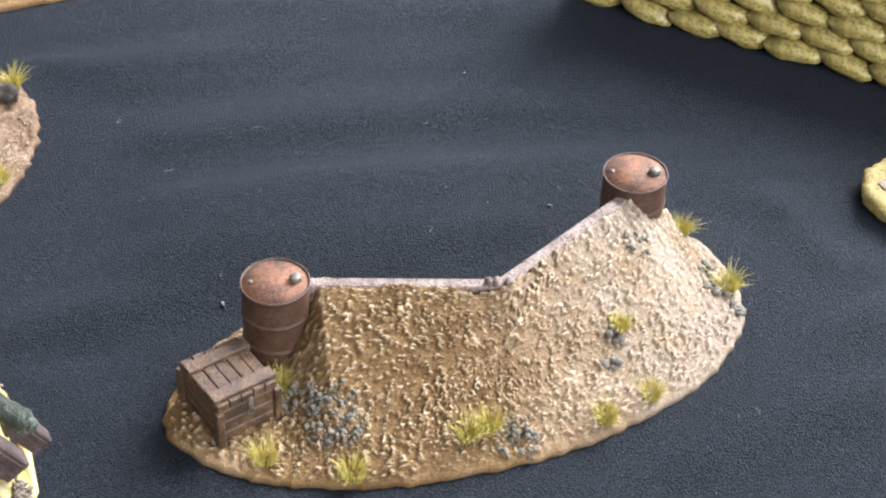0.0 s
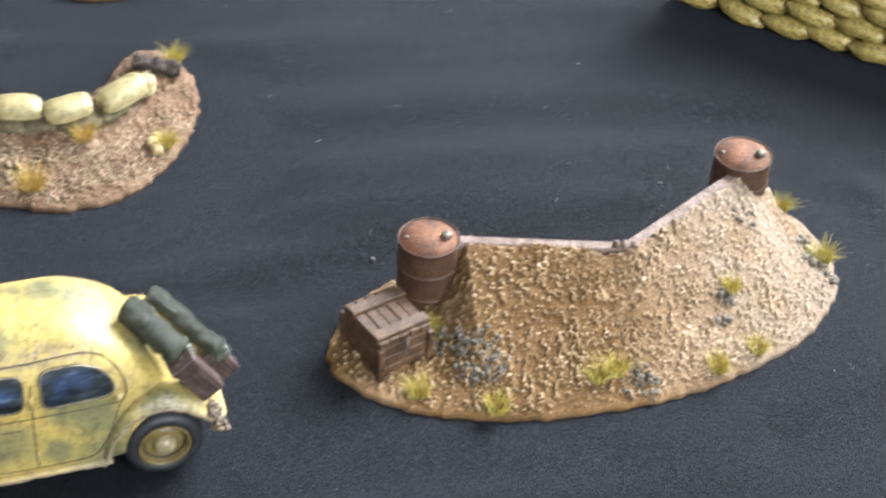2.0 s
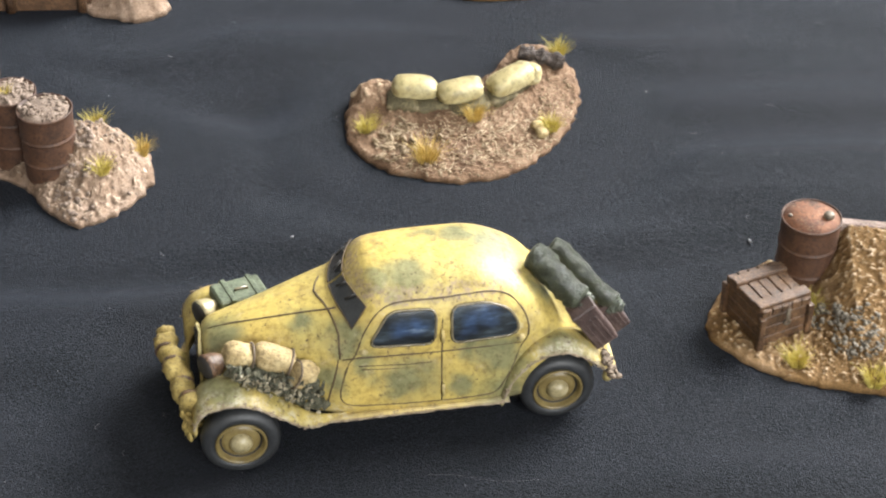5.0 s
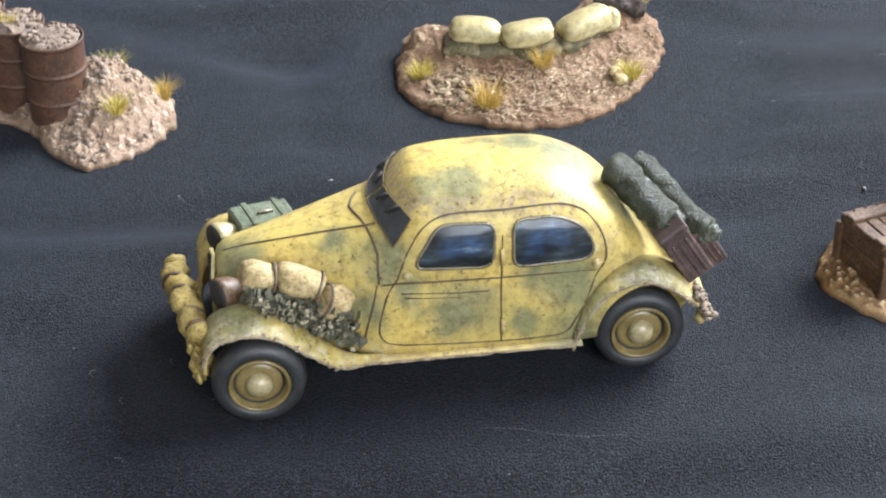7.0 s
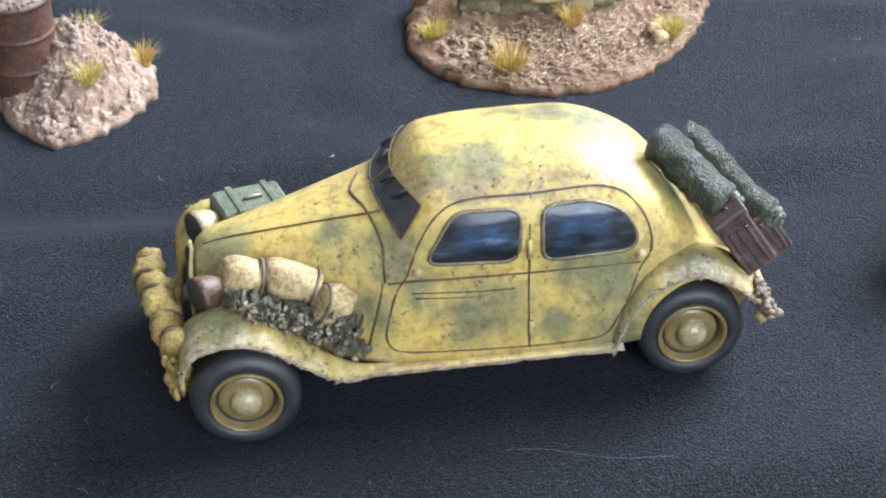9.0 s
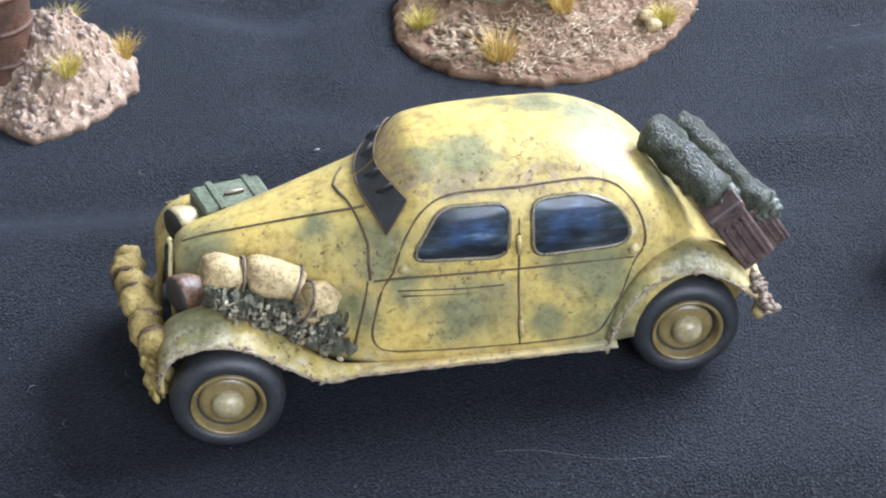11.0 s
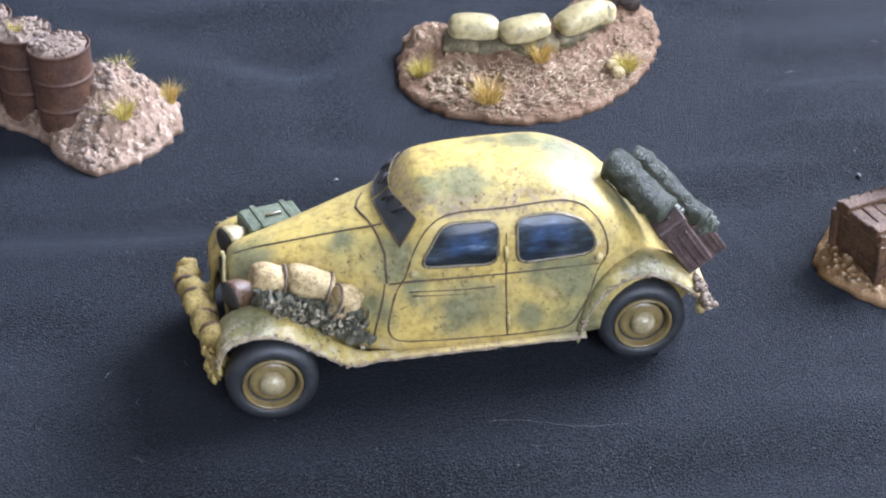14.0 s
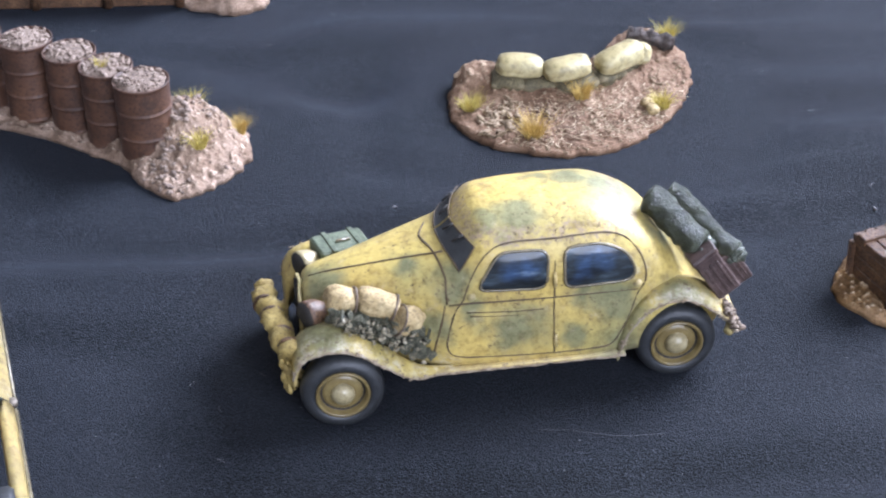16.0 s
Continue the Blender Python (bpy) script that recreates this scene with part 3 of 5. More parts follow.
# ---------------------------------------------------------------- drums, crates, bags
def drum_parts(owner, x, y, z, radius, tall, lid="cap", rz=0.0, seed=0):
    """An oil drum: ribbed shell with rolled rims, a recessed lid with bungs, or a filling of rubble."""
    m = Matrix.Translation((x, y, z)) @ Matrix.Rotation(radians(rz), 4, "Z")
    r, h = radius, tall
    prof = [(0, 0), (r * 0.97, 0), (r, 0.25), (r, 0.5), (r * 0.975, 0.7), (r * 0.975, 1.1)]
    for c in (0.34, 0.66):
        prof += [(r * 0.975, h * c - 0.7), (r * 0.975, h * c - 0.36), (r * 0.982, h * c - 0.28), (r * 1.012, h * c - 0.1), (r * 1.012, h * c + 0.1), (r * 0.982, h * c + 0.28), (r * 0.975, h * c + 0.36), (r * 0.975, h * c + 0.7)]
    prof += [(r * 0.975, h - 1.1), (r * 0.975, h - 0.7), (r, h - 0.5), (r * 1.01, h - 0.1), (r * 0.985, h), (r * 0.962, h - 0.04), (r * 0.955, h - 0.45), (0, h - 0.45)]
    bm = bmesh.new()
    lathe(bm, prof, 36, m)
    ob = part("oil_drum", bm, RUST, owner, "rusty brown steel oil drum with two ribs", world_coords=True)
    if lid == "cap":
        bm = bmesh.new()
        lathe(bm, [(0, h - 0.44), (r * 0.95, h - 0.44), (r * 0.95, h - 0.26), (0, h - 0.24)], 32, m)
        top = part("drum_lid", bm, RUST_LID, ob, "orange-brown rusted lid", world_coords=True)
        bm = bmesh.new()
        lathe(bm, [(0, 0), (0.95, 0), (0.95, 0.75), (0.7, 0.95), (0, 0.95)], 12, m @ Matrix.Translation((r * 0.58, 0, h - 0.3)))
        part("bung_cap", bm, STEEL, ob, "worn bare metal bung cap", world_coords=True)
        bm = bmesh.new()
        lathe(bm, [(0, 0), (0.4, 0), (0.4, 0.3), (0, 0.35)], 10, m @ Matrix.Translation((-r * 0.7, 0.6, h - 0.3)))
        part("bung_cap", bm, STEEL, ob, "small bare metal bung", world_coords=True)
    else:
        rng = random.Random(seed)
        bm = bmesh.new()
        blob(bm, m @ Vector((0, 0, h - 0.9)), (r * 0.93, r * 0.93, 1.5), 0.12, 0.8, 3, seed=seed)
        for _ in range(70):
            a, q, s = rng.uniform(0, 6.28), r * 0.85 * math.sqrt(rng.random()), rng.uniform(0.35, 0.85)
            blob(bm, m @ Vector((q * math.cos(a), q * math.sin(a), h + 0.35 - 0.5 * (q / r) ** 2)), (s, s * 0.7, s * 0.55), 0.5, 1.4, 1, Euler((rng.random(), rng.random(), rng.uniform(0, 6))).to_matrix(), 3, rng.uniform(0, 99))
        part("rubble_fill", bm, PALE_STONE, ob, "pale stony rubble filling the drum", world_coords=True)
    return ob


def crate_part(owner, m, sx, sy, sz):
    """A plank chest with two raised battens over the lid, corner posts and a metal hasp."""
    bm = bmesh.new()
    box(bm, (-sx / 2 + 0.35, -sy / 2 + 0.35, 0), (sx / 2 - 0.35, sy / 2 - 0.35, sz - 0.4), m)
    ob = part("wooden_crate", bm, WOOD, owner, "dark wooden chest with battens and a hasp", world_coords=True, smooth=False)
    def plank(lo, hi, name="plank", mat=WOOD, label=""):
        b = bmesh.new()
        box(b, lo, hi, m, 0.16)
        part(name, b, mat, ob, label, world_coords=True, smooth=False)
    n = 3
    for k in range(n):
        z0, z1 = k * (sz - 1.8) / n, (k + 1) * (sz - 1.8) / n - 0.12
        plank((-sx / 2, -sy / 2, z0), (sx / 2, -sy / 2 + 0.4, z1))
        plank((-sx / 2, sy / 2 - 0.4, z0), (sx / 2, sy / 2, z1))
        plank((-sx / 2, -sy / 2 + 0.4, z0), (-sx / 2 + 0.4, sy / 2 - 0.4, z1))
        plank((sx / 2 - 0.4, -sy / 2 + 0.4, z0), (sx / 2, sy / 2 - 0.4, z1))
    for px in (-1, 1):  # corner posts
        for py in (-1, 1):
            plank((px * (sx / 2 + 0.1) - 0.6, py * (sy / 2 + 0.1) - 0.6, -0.2), (px * (sx / 2 + 0.1) + 0.6, py * (sy / 2 + 0.1) + 0.6, sz - 1.7), "corner_post")
    for k in range(5):  # lid planks, across
        a, b_ = -sx / 2 - 0.2 + k * (sx + 0.4) / 5, -sx / 2 - 0.2 + (k + 1) * (sx + 0.4) / 5 - 0.1
        plank((a, -sy / 2 - 0.2, sz - 1.7), (b_, sy / 2 + 0.2, sz - 0.25 + 0.08 * (k % 2)))
    for c in (-0.36, 0.3):  # raised battens
        plank((-sx / 2 - 0.45, c * sy - 1.1, sz - 0.9), (sx / 2 + 0.45, c * sy + 1.1, sz + 0.45), "batten")
    b = bmesh.new()
    lathe(b, [(0.42, 0), (0.75, 0), (0.75, 0.3), (0.42, 0.3), (0.42, 0)], 12, m @ Matrix.Translation((0.4, -sy / 2, sz * 0.5)) @ Matrix.Rotation(radians(90), 4, "X"))
    box(b, (0.0, -sy / 2 - 0.35, sz * 0.55), (0.8, -sy / 2, sz * 0.86), m, 0.08)
    part("hasp", b, STEEL, ob, "bare metal hasp and ring", world_coords=True)
    return ob


def bag_mesh(size, seed, mat, lump=0.12, seam=True, round_ends=False):
    """A stuffed bag, squared off, with a stitched seam and folds."""
    bm = bmesh.new()
    vs = bmesh.ops.create_icosphere(bm, subdivisions=4, radius=1.0)["verts"]
    for v in vs:
        d = v.co.normalized()
        k = (abs(d.x) ** 4 + abs(d.y) ** 3.2 + abs(d.z) ** 2.6) ** (-1 / 3.2)
        if round_ends:
            k = (abs(d.x) ** 2 + abs(d.y) ** 2.4 + abs(d.z) ** 2) ** (-1 / 2.1)
        p = Vector((d.x * size[0], d.y * size[1], d.z * size[2])) * k
        p *= 1 + lump * noise.noise(p * (1.15 / size[0]) + Vector((seed * 3.7, seed, 0))) + 0.35 * lump * noise.noise(p * (4.0 / size[0]) + Vector((seed, 0, 0)))
        if seam:
            p *= 1 - 0.05 * math.exp(-((d.z + 0.15) / 0.05) ** 2)
            fold = math.sin(math.atan2(d.z, d.y) * 7 + seed) * max(0, abs(d.x) - 0.72)
            p *= 1 + 0.16 * fold
        v.co = p
    return mesh_of("sandbag", bm, mat)


# ---------------------------------------------------------------- earth bank with drums and a chest
def earth_bank():
    owner = thing("earth_barricade", 136, 2, 0, 0, "brown earth bank with two rusty drums and a wooden chest", "scenery")
    outline = [(87.7, 16.5), (88, 9.4), (93.9, 1), (103.8, -5.3), (116, -9.8), (128.7, -12), (139, -12.8), (151.3, -11.8), (165.9, -8.2), (175.2, -2.6), (180.6, 3), (183.3, 13), (181.9, 22.9), (172, 28.5), (160, 22.6), (141, 12.5), (124, 20), (106, 29), (95, 25)]
    crest = [(112.5, 21), (140.2, 9.6), (168.3, 21.3), (176.5, 22.6)]
    front = closed_curve(outline, 6)[: 6 * 13]

    def height(x, y):
        w, e = line_gap((x, y), crest), line_gap((x, y), front)
        f = e / (e + w + 1e-6)
        end = max(0.0, min(1.0, (181 - x) / 12))
        h = 13.2 * f ** 1.12 * (0.25 + 0.75 * end)
        if x < 108 + 0.25 * (y + 5):
            h *= max(0.12, 1 - (108 + 0.25 * (y + 5) - x) / 9)
        return h

    bm = mound(outline, (136, 2), height, 170, 34, 0.25, 1.05, 0.6, 0.55)
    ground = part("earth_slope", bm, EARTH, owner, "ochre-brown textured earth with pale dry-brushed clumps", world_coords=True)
    # retaining boards along the crest
    for a, b in zip(crest[:2], crest[1:3]):
        d = Vector((b[0] - a[0], b[1] - a[1]))
        m = Matrix.Translation((a[0], a[1], 0)) @ Matrix.Rotation(math.atan2(d.y, d.x), 4, "Z")
        for k in range(3):
            bm = bmesh.new()
            box(bm, (0.1, 0.15 + 0.1 * (k % 2), 4.7 * k - 0.2), (d.length + 0.2, 2.2, 4.7 * k + 4.55 + (0.25 if k == 2 else 0)), m, 0.2)
            part("retaining_board", bm, BOARD, owner, "grey-brown board holding up the earth", world_coords=True, smooth=False)
    rng = random.Random(8)
    bm = bmesh.new()
    for p, s in (((139.6, 10.8), 1.0), ((138.4, 11.4), 0.8), ((141.2, 10.2), 0.7)):
        blob(bm, (p[0], p[1], 14.6), (s, s, s * 0.9), 0.4, 0.9, 2, seed=p[0])
    part("earth_lump", bm, BOARD, owner, world_coords=True)
    drum_parts(owner, 108.0, 22.2, 0.2, 5.3, 15.7, "cap", -12)
    drum_parts(owner, 170.8, 25.2, 0.2, 5.3, 15.8, "cap", -20)
    crate_part(owner, Matrix.Translation((97.2, 13.2, 1.1)) @ Matrix.Rotation(radians(12), 4, "Z"), 9.6, 11.0, 8.4)
    rubble(owner, ground, [(106.5, 9.5, 2.6, 30, 0.6), (110, 2.5, 4.6, 150, 0.42), (108.5, 7, 2, 24, 0.55), (155.2, 0.6, 1.4, 16, 0.6), (152.8, -3.0, 1.4, 12, 0.6), (178.5, 8, 2.4, 30, 0.7), (180, 4, 1.6, 20, 0.7), (178.6, 13, 1.6, 16, 0.6), (166, 14.5, 2.4, 18, 0.45), (134, -9.5, 3.5, 55, 0.5)], STONE)
    tufts(owner, ground, [(105.2, 12.5, 4.6, 2.5, TUFT), (98.6, 1.7, 4.2, 2.2, TUFT), (109.4, -6.2, 3.6, 2.4, TUFT), (127.4, -6.6, 3.8, 2.3, TUFT), (130.8, -6.8, 3.6, 2.2, TUFT), (148.6, -10.2, 3.6, 2.1, TUFT), (157.2, -8.4, 3.2, 2.1, TUFT), (156.8, 1.8, 3.0, 1.7, TUFT), (180.3, 8.6, 4.4, 2.4, TUFT), (178.8, 21.6, 4.0, 1.8, TUFT)], 2)
    owner.matrix_basis = owner.matrix_basis @ Matrix.Scale(1.02, 4)


# ---------------------------------------------------------------- sandbag emplacement
def sandbag_nest():
    owner = thing("sandbag_emplacement", 62, 88, 0, 0, "low crescent of pale sandbags on a brown earth base", "scenery")
    outline = [(37.7, 96), (36.9, 84.5), (41.7, 75.6), (49.1, 70.3), (55.6, 68), (66.2, 68.5), (77.1, 75.5), (86, 88), (89, 100), (86.5, 110), (79, 112), (71, 102), (60, 98.5), (50, 103), (43, 104)]

    def height(x, y):
        arc = line_gap((x, y), [(43, 100), (52, 95), (61, 91.5), (72, 95), (81, 104)])
        return 3.4 * math.exp(-(arc / 5.5) ** 2) + 0.9 * math.exp(-(arc / 12) ** 2)

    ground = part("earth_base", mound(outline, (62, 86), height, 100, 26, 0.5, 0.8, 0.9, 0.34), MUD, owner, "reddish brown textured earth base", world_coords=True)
    spots = [(52.2, 94.0, 6.5, -14, 4), (60.9, 90.6, 6.6, 0, -4), (72.2, 92.2, 6.7, 22, -6)]
    for i, (x, y, z, rz, ry) in enumerate(spots):
        me = bag_mesh((4.6, 2.9, 2.15) if i < 2 else (5.2, 2.8, 2.2), 2.0 + i, BAG)
        ob = piece("sandbag", me, owner, owner.matrix_basis.inverted() @ Matrix.Translation((0, 0, 0)))
        ob.matrix_basis = owner.matrix_basis.inverted() @ pose(x * MM, y * MM, z * MM, 3, ry, rz)
        tagged(ob, "pale cream-yellow stuffed sandbag")
    # lower row in the dark copy, for shade under the top bags
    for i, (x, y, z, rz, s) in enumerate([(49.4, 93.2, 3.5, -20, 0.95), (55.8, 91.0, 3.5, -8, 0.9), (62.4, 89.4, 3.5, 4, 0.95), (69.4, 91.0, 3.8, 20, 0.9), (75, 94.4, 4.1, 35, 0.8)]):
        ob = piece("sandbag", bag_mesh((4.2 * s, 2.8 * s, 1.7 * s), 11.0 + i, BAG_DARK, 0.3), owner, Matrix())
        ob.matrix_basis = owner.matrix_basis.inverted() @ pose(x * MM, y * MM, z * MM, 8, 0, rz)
        tagged(ob, "lower sandbag coloured dark like shade")
    me = bag_mesh((2.6, 2.0, 2.2), 23.0, BAG)
    ob = piece("sandbag", me, owner, Matrix())
    ob.matrix_basis = owner.matrix_basis.inverted() @ pose(77.6 * MM, 94.6 * MM, 5.6 * MM, 0, 20, 70)
    tagged(ob, "pale cream sandbag end")
    bm = bmesh.new()
    pts = [Vector((77.0, 102.8, 6.2)).lerp(Vector((86.0, 99.3, 4.2)), t / 24) for t in range(25)]
    tube(bm, pts, lambda t: 1.55 + 0.35 * noise.noise(Vector((t * 9, 2, 5))), 22, 0.5, 3.0)
    part("log", bm, painted("dark_bark", (0.022, 0.015, 0.011), (0.065, 0.046, 0.036), (0.14, 0.105, 0.085), 900, 0.8, 0.7, 0.0006, scuff=(0.30, 0.24, 0.20)), owner, "dark rough bark log", world_coords=True)
    bm = bmesh.new()
    blob(bm, (44.5, 98.6, 3.0), (3.6, 2.6, 1.9), 0.7, 0.9, 4, seed=4.0)
    part("earth_lump", bm, MUD, owner, world_coords=True)
    rng = random.Random(12)
    bm = bmesh.new()
    for k in range(46):  # bark and stone chips by the bags
        x, y = 45.5 + rng.gauss(0, 2.6), 83.0 + rng.gauss(0, 3.0)
        s = rng.uniform(0.5, 1.3)
        if drop(ground, x, y) < 0.4:
            continue
        blob(bm, (x, y, drop(ground, x, y) + 0.3), (s * 1.3, s * 0.5, s * 0.45), 0.5, 1.0, 1, Euler((rng.uniform(-0.6, 0.6), rng.uniform(-0.6, 0.6), rng.uniform(0, 6))).to_matrix(), 3, rng.uniform(0, 99))
    tagged(part("chip_litter", bm, CHIP, owner, "brown bark and earth chips", world_coords=True, smooth=False), kind="stuff")
    bm = bmesh.new()
    for i, (x, y, s) in enumerate([(75.0, 80.6, 1.5), (75.2, 78.4, 1.4), (75.8, 82.6, 0.9)]):
        blob(bm, (x, y, drop(ground, x, y) + 0.6), (s, s * 0.8, s * 0.7), 0.45, 0.8, 2, None, 2.6, 5.0 * i)
    part("stones", bm, SACK, owner, "small cream-coloured stones", world_coords=True)
    rubble(owner, ground, [(56, 76, 12, 130, 0.28), (70, 74, 9, 90, 0.3), (50, 73, 5, 40, 0.4), (82, 92, 5, 40, 0.3)], CHIP, "grit", 6, "fine brown grit")
    bm = bmesh.new()
    for k in range(420):  # loose straw pressed into the earth
        x, y, a = rng.uniform(42, 84), rng.uniform(70, 88), rng.uniform(0, 6)
        z = drop(ground, x, y)
        if z > 0.5:
            tube(bm, [(x + d * math.cos(a), y + d * math.sin(a), z + 0.12 + 0.1 * (d > 0)) for d in (-0.9, 0, 0.9)], 0.06, 4)
    tagged(part("straw", bm, STRAW, owner, "scattered pale straw stalks", world_coords=True), kind="stuff")
    tufts(owner, ground, [(40.8, 88.5, 4.2, 2.4, TUFT), (50.3, 75.5, 6.0, 2.8, TUFT_RED), (62.6, 85.6, 4.4, 2.3, TUFT_RED), (77.6, 80.2, 3.8, 2.2, TUFT), (86.3, 104.5, 5.2, 1.6, TUFT)], 5)
    owner.matrix_basis = Matrix.Translation((-0.9 * MM, 1.0 * MM, 0)) @ owner.matrix_basis


# ---------------------------------------------------------------- row of drums on a stony base
def drum_row():
    owner = thing("drum_barricade", -26, 92, 0, 0, "row of rubble-filled rusty oil drums on a pale stony base", "scenery")
    outline = [(-19.8, 71.6), (-25.8, 78), (-29.7, 86.5), (-39.8, 97.5), (-50.5, 106), (-62, 113), (-72, 124), (-66, 133), (-50, 128), (-36, 117), (-24, 107), (-11.8, 103), (-4.9, 93), (-4.8, 83), (-11.6, 75)]

    def height(x, y):
        d = math.hypot(x + 17.5, y - 90.5)
        return 9.5 * math.exp(-(d / 9.0) ** 2.2) + 0.6 * noise.noise(Vector((x, y, 2)) * 0.25)

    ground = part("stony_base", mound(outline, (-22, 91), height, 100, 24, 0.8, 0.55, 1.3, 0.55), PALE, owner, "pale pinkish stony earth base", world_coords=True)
    for i, (x, y, r, h, rz) in enumerate([(-23.6, 88.6, 5.4, 16.4, 0), (-29.8, 97.0, 5.2, 15.9, 20), (-36.4, 104.6, 5.2, 16.0, 50), (-44.6, 111.4, 5.3, 16.4, 10), (-54.5, 117.0, 5.3, 16.2, 35)]):
        drum_parts(owner, x, y, 0.6, r, h, "fill", rz, 40 + i)
    rubble(owner, ground, [(-22, 75.5, 5, 50, 0.6), (-14, 92, 7, 50, 0.5), (-20, 82, 4, 26, 0.6), (-9, 80, 4, 10, 0.4), (-17.2, 88, 2.2, 22, 0.7)], PALE_STONE, "rubble", 9, "pale broken stones")
    tufts(owner, ground, [(-14.5, 82.6, 3.6, 2.4, TUFT), (-14.0, 101.5, 4.6, 2.0, TUFT), (-6.0, 90.8, 4.8, 1.7, TUFT_RED)], 8)
    bm = tuft_mesh(77, 60, 1.6, 2.2)
    bm.transform(Matrix.Translation((-30.5, 96.2, 17.4)))
    part("grass_tuft", bm, TUFT, owner, "low moss tuft on a drum", world_coords=True)


# ---------------------------------------------------------------- tall sandbag wall
def bag_wall():
    start, end = Vector((192, 95, 0)), Vector((246, 32, 0))
    d = (end - start)
    ang = math.degrees(math.atan2(d.y, d.x))
    owner = thing("sandbag_wall", 223.5, 66, 0, ang, "tall stacked wall of olive-gold painted sandbags on the cloth", "scenery")
    half = d.length / 2
    meshes = [bag_mesh((5.9, 2.9, 2.3), 31.0 + i, BAG_OLIVE, 0.22, True, True) for i in range(5)]
    rng = random.Random(21)
    for row in range(7):
        n = 8
        for k in range(n):
            x = -half + (k + 0.5 + 0.5 * (row % 2)) * (2 * half / n) + rng.uniform(-0.5, 0.5)
            ob = piece("sandbag", meshes[rng.randrange(5)], owner, pose(x, 2.2 + 0.75 * row + rng.uniform(-0.5, 0.5), 2.1 + row * 3.85, rng.uniform(-12, 12), rng.uniform(-9, 9) + 7, rng.uniform(-9, 9)))
    # core whose dark colour stands in for the shade in the gaps
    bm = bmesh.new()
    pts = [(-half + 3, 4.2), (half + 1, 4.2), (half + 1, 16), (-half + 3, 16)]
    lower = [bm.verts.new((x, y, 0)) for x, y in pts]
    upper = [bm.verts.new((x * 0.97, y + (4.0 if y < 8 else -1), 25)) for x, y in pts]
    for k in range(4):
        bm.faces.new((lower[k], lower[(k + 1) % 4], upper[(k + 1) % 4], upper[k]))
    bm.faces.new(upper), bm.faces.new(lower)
    part("wall_core", bm, BAG_DARK, owner, "core between the bags, coloured dark like shade")


# ---------------------------------------------------------------- partly seen neighbours
def small_dugout():
    owner = thing("dugout_cover", 224.5, 17.5, 0, 8, "small ring of tan sandbags round a wooden hatch", "scenery")
    me = bag_mesh((3.6, 2.0, 1.8), 51.0, KIT, 0.35)
    for k in range(8):
        a = 2 * math.pi * k / 8
        piece("sandbag", me, owner, pose(7.2 * math.cos(a), 7.2 * math.sin(a), 1.8, 0, 0, math.degrees(a) + 90))
    for k in range(4):
        bm = bmesh.new()
        box(bm, (-5.6, -4.4 + 2.2 * k, 2.4), (5.6, -2.3 + 2.2 * k, 3.6), None, 0.2)
        part("plank", bm, WOOD, owner, "dark hatch plank", smooth=False)


def plank_barrier():
    owner = thing("plank_barrier", -20, 160, 0, 0, "plank fence with a stony earth end on a base", "scenery")
    outline = [(6, 147), (-2, 145.8), (-10, 150.5), (-15, 157), (-12, 165), (-2, 165), (6, 157)]
    ground = part("stony_base", mound(outline, (-4, 155), lambda x, y: 6.5 * math.exp(-((x + 1.5) ** 2 + (y - 153) ** 2) / 40), 40, 14, 0.7, 0.7, 1.2, 0.4), PALE, owner, "pale stony earth base", world_coords=True)
    a, b = Vector((-10, 153.5, 0)), Vector((-58, 163.5, 0))
    d = b - a
    m = Matrix.Translation(a) @ Matrix.Rotation(math.atan2(d.y, d.x), 4, "Z")
    for k in range(3):
        bm = bmesh.new()
        box(bm, (0, -0.8, -0.2 + 3.7 * k), (d.length, 0.6, 4.0 + 3.7 * k), m, 0.25)
        part("plank", bm, WOOD, owner, "dark brown weathered plank", world_coords=True, smooth=False)
    for x in (2, 18, 34):
        bm = bmesh.new()
        tube(bm, [m @ Vector((x, 1.6, z)) for z in (0.3, 4, 8, 12.5)], 1.1, 10, 0.2)
        part("post", bm, WOOD, owner, "dark round timber post", world_coords=True)
    tufts(owner, ground, [(2.5, 152.5, 3.5, 2.2, TUFT)], 14)


def far_bank():
    owner = thing("earth_bank", 100, 150, 0, 0, "low ochre earth bank on a scenery base", "scenery")
    outline = [(67, 147), (73.2, 138.2), (85, 135.2), (98, 134.5), (115, 133.8), (131, 134.5), (145, 142), (143, 154), (120, 157), (95, 156), (74, 156)]
    ground = part("earth_slope", mound(outline, (104, 145), lambda x, y: 9 * max(0.0, min(1.0, (y - 136) / 15)) * math.exp(-((x - 104) / 34) ** 4), 60, 18, 0.3, 0.85, 0.6, 0.45), EARTH, owner, "ochre-brown textured earth", world_coords=True)
    tufts(owner, ground, [(117, 136.2, 3.5, 2.3, TUFT), (90, 139, 3.5, 2.2, TUFT)], 17)


earth_bank()
sandbag_nest()
drum_row()
bag_wall()
small_dugout()
plank_barrier()
far_bank()


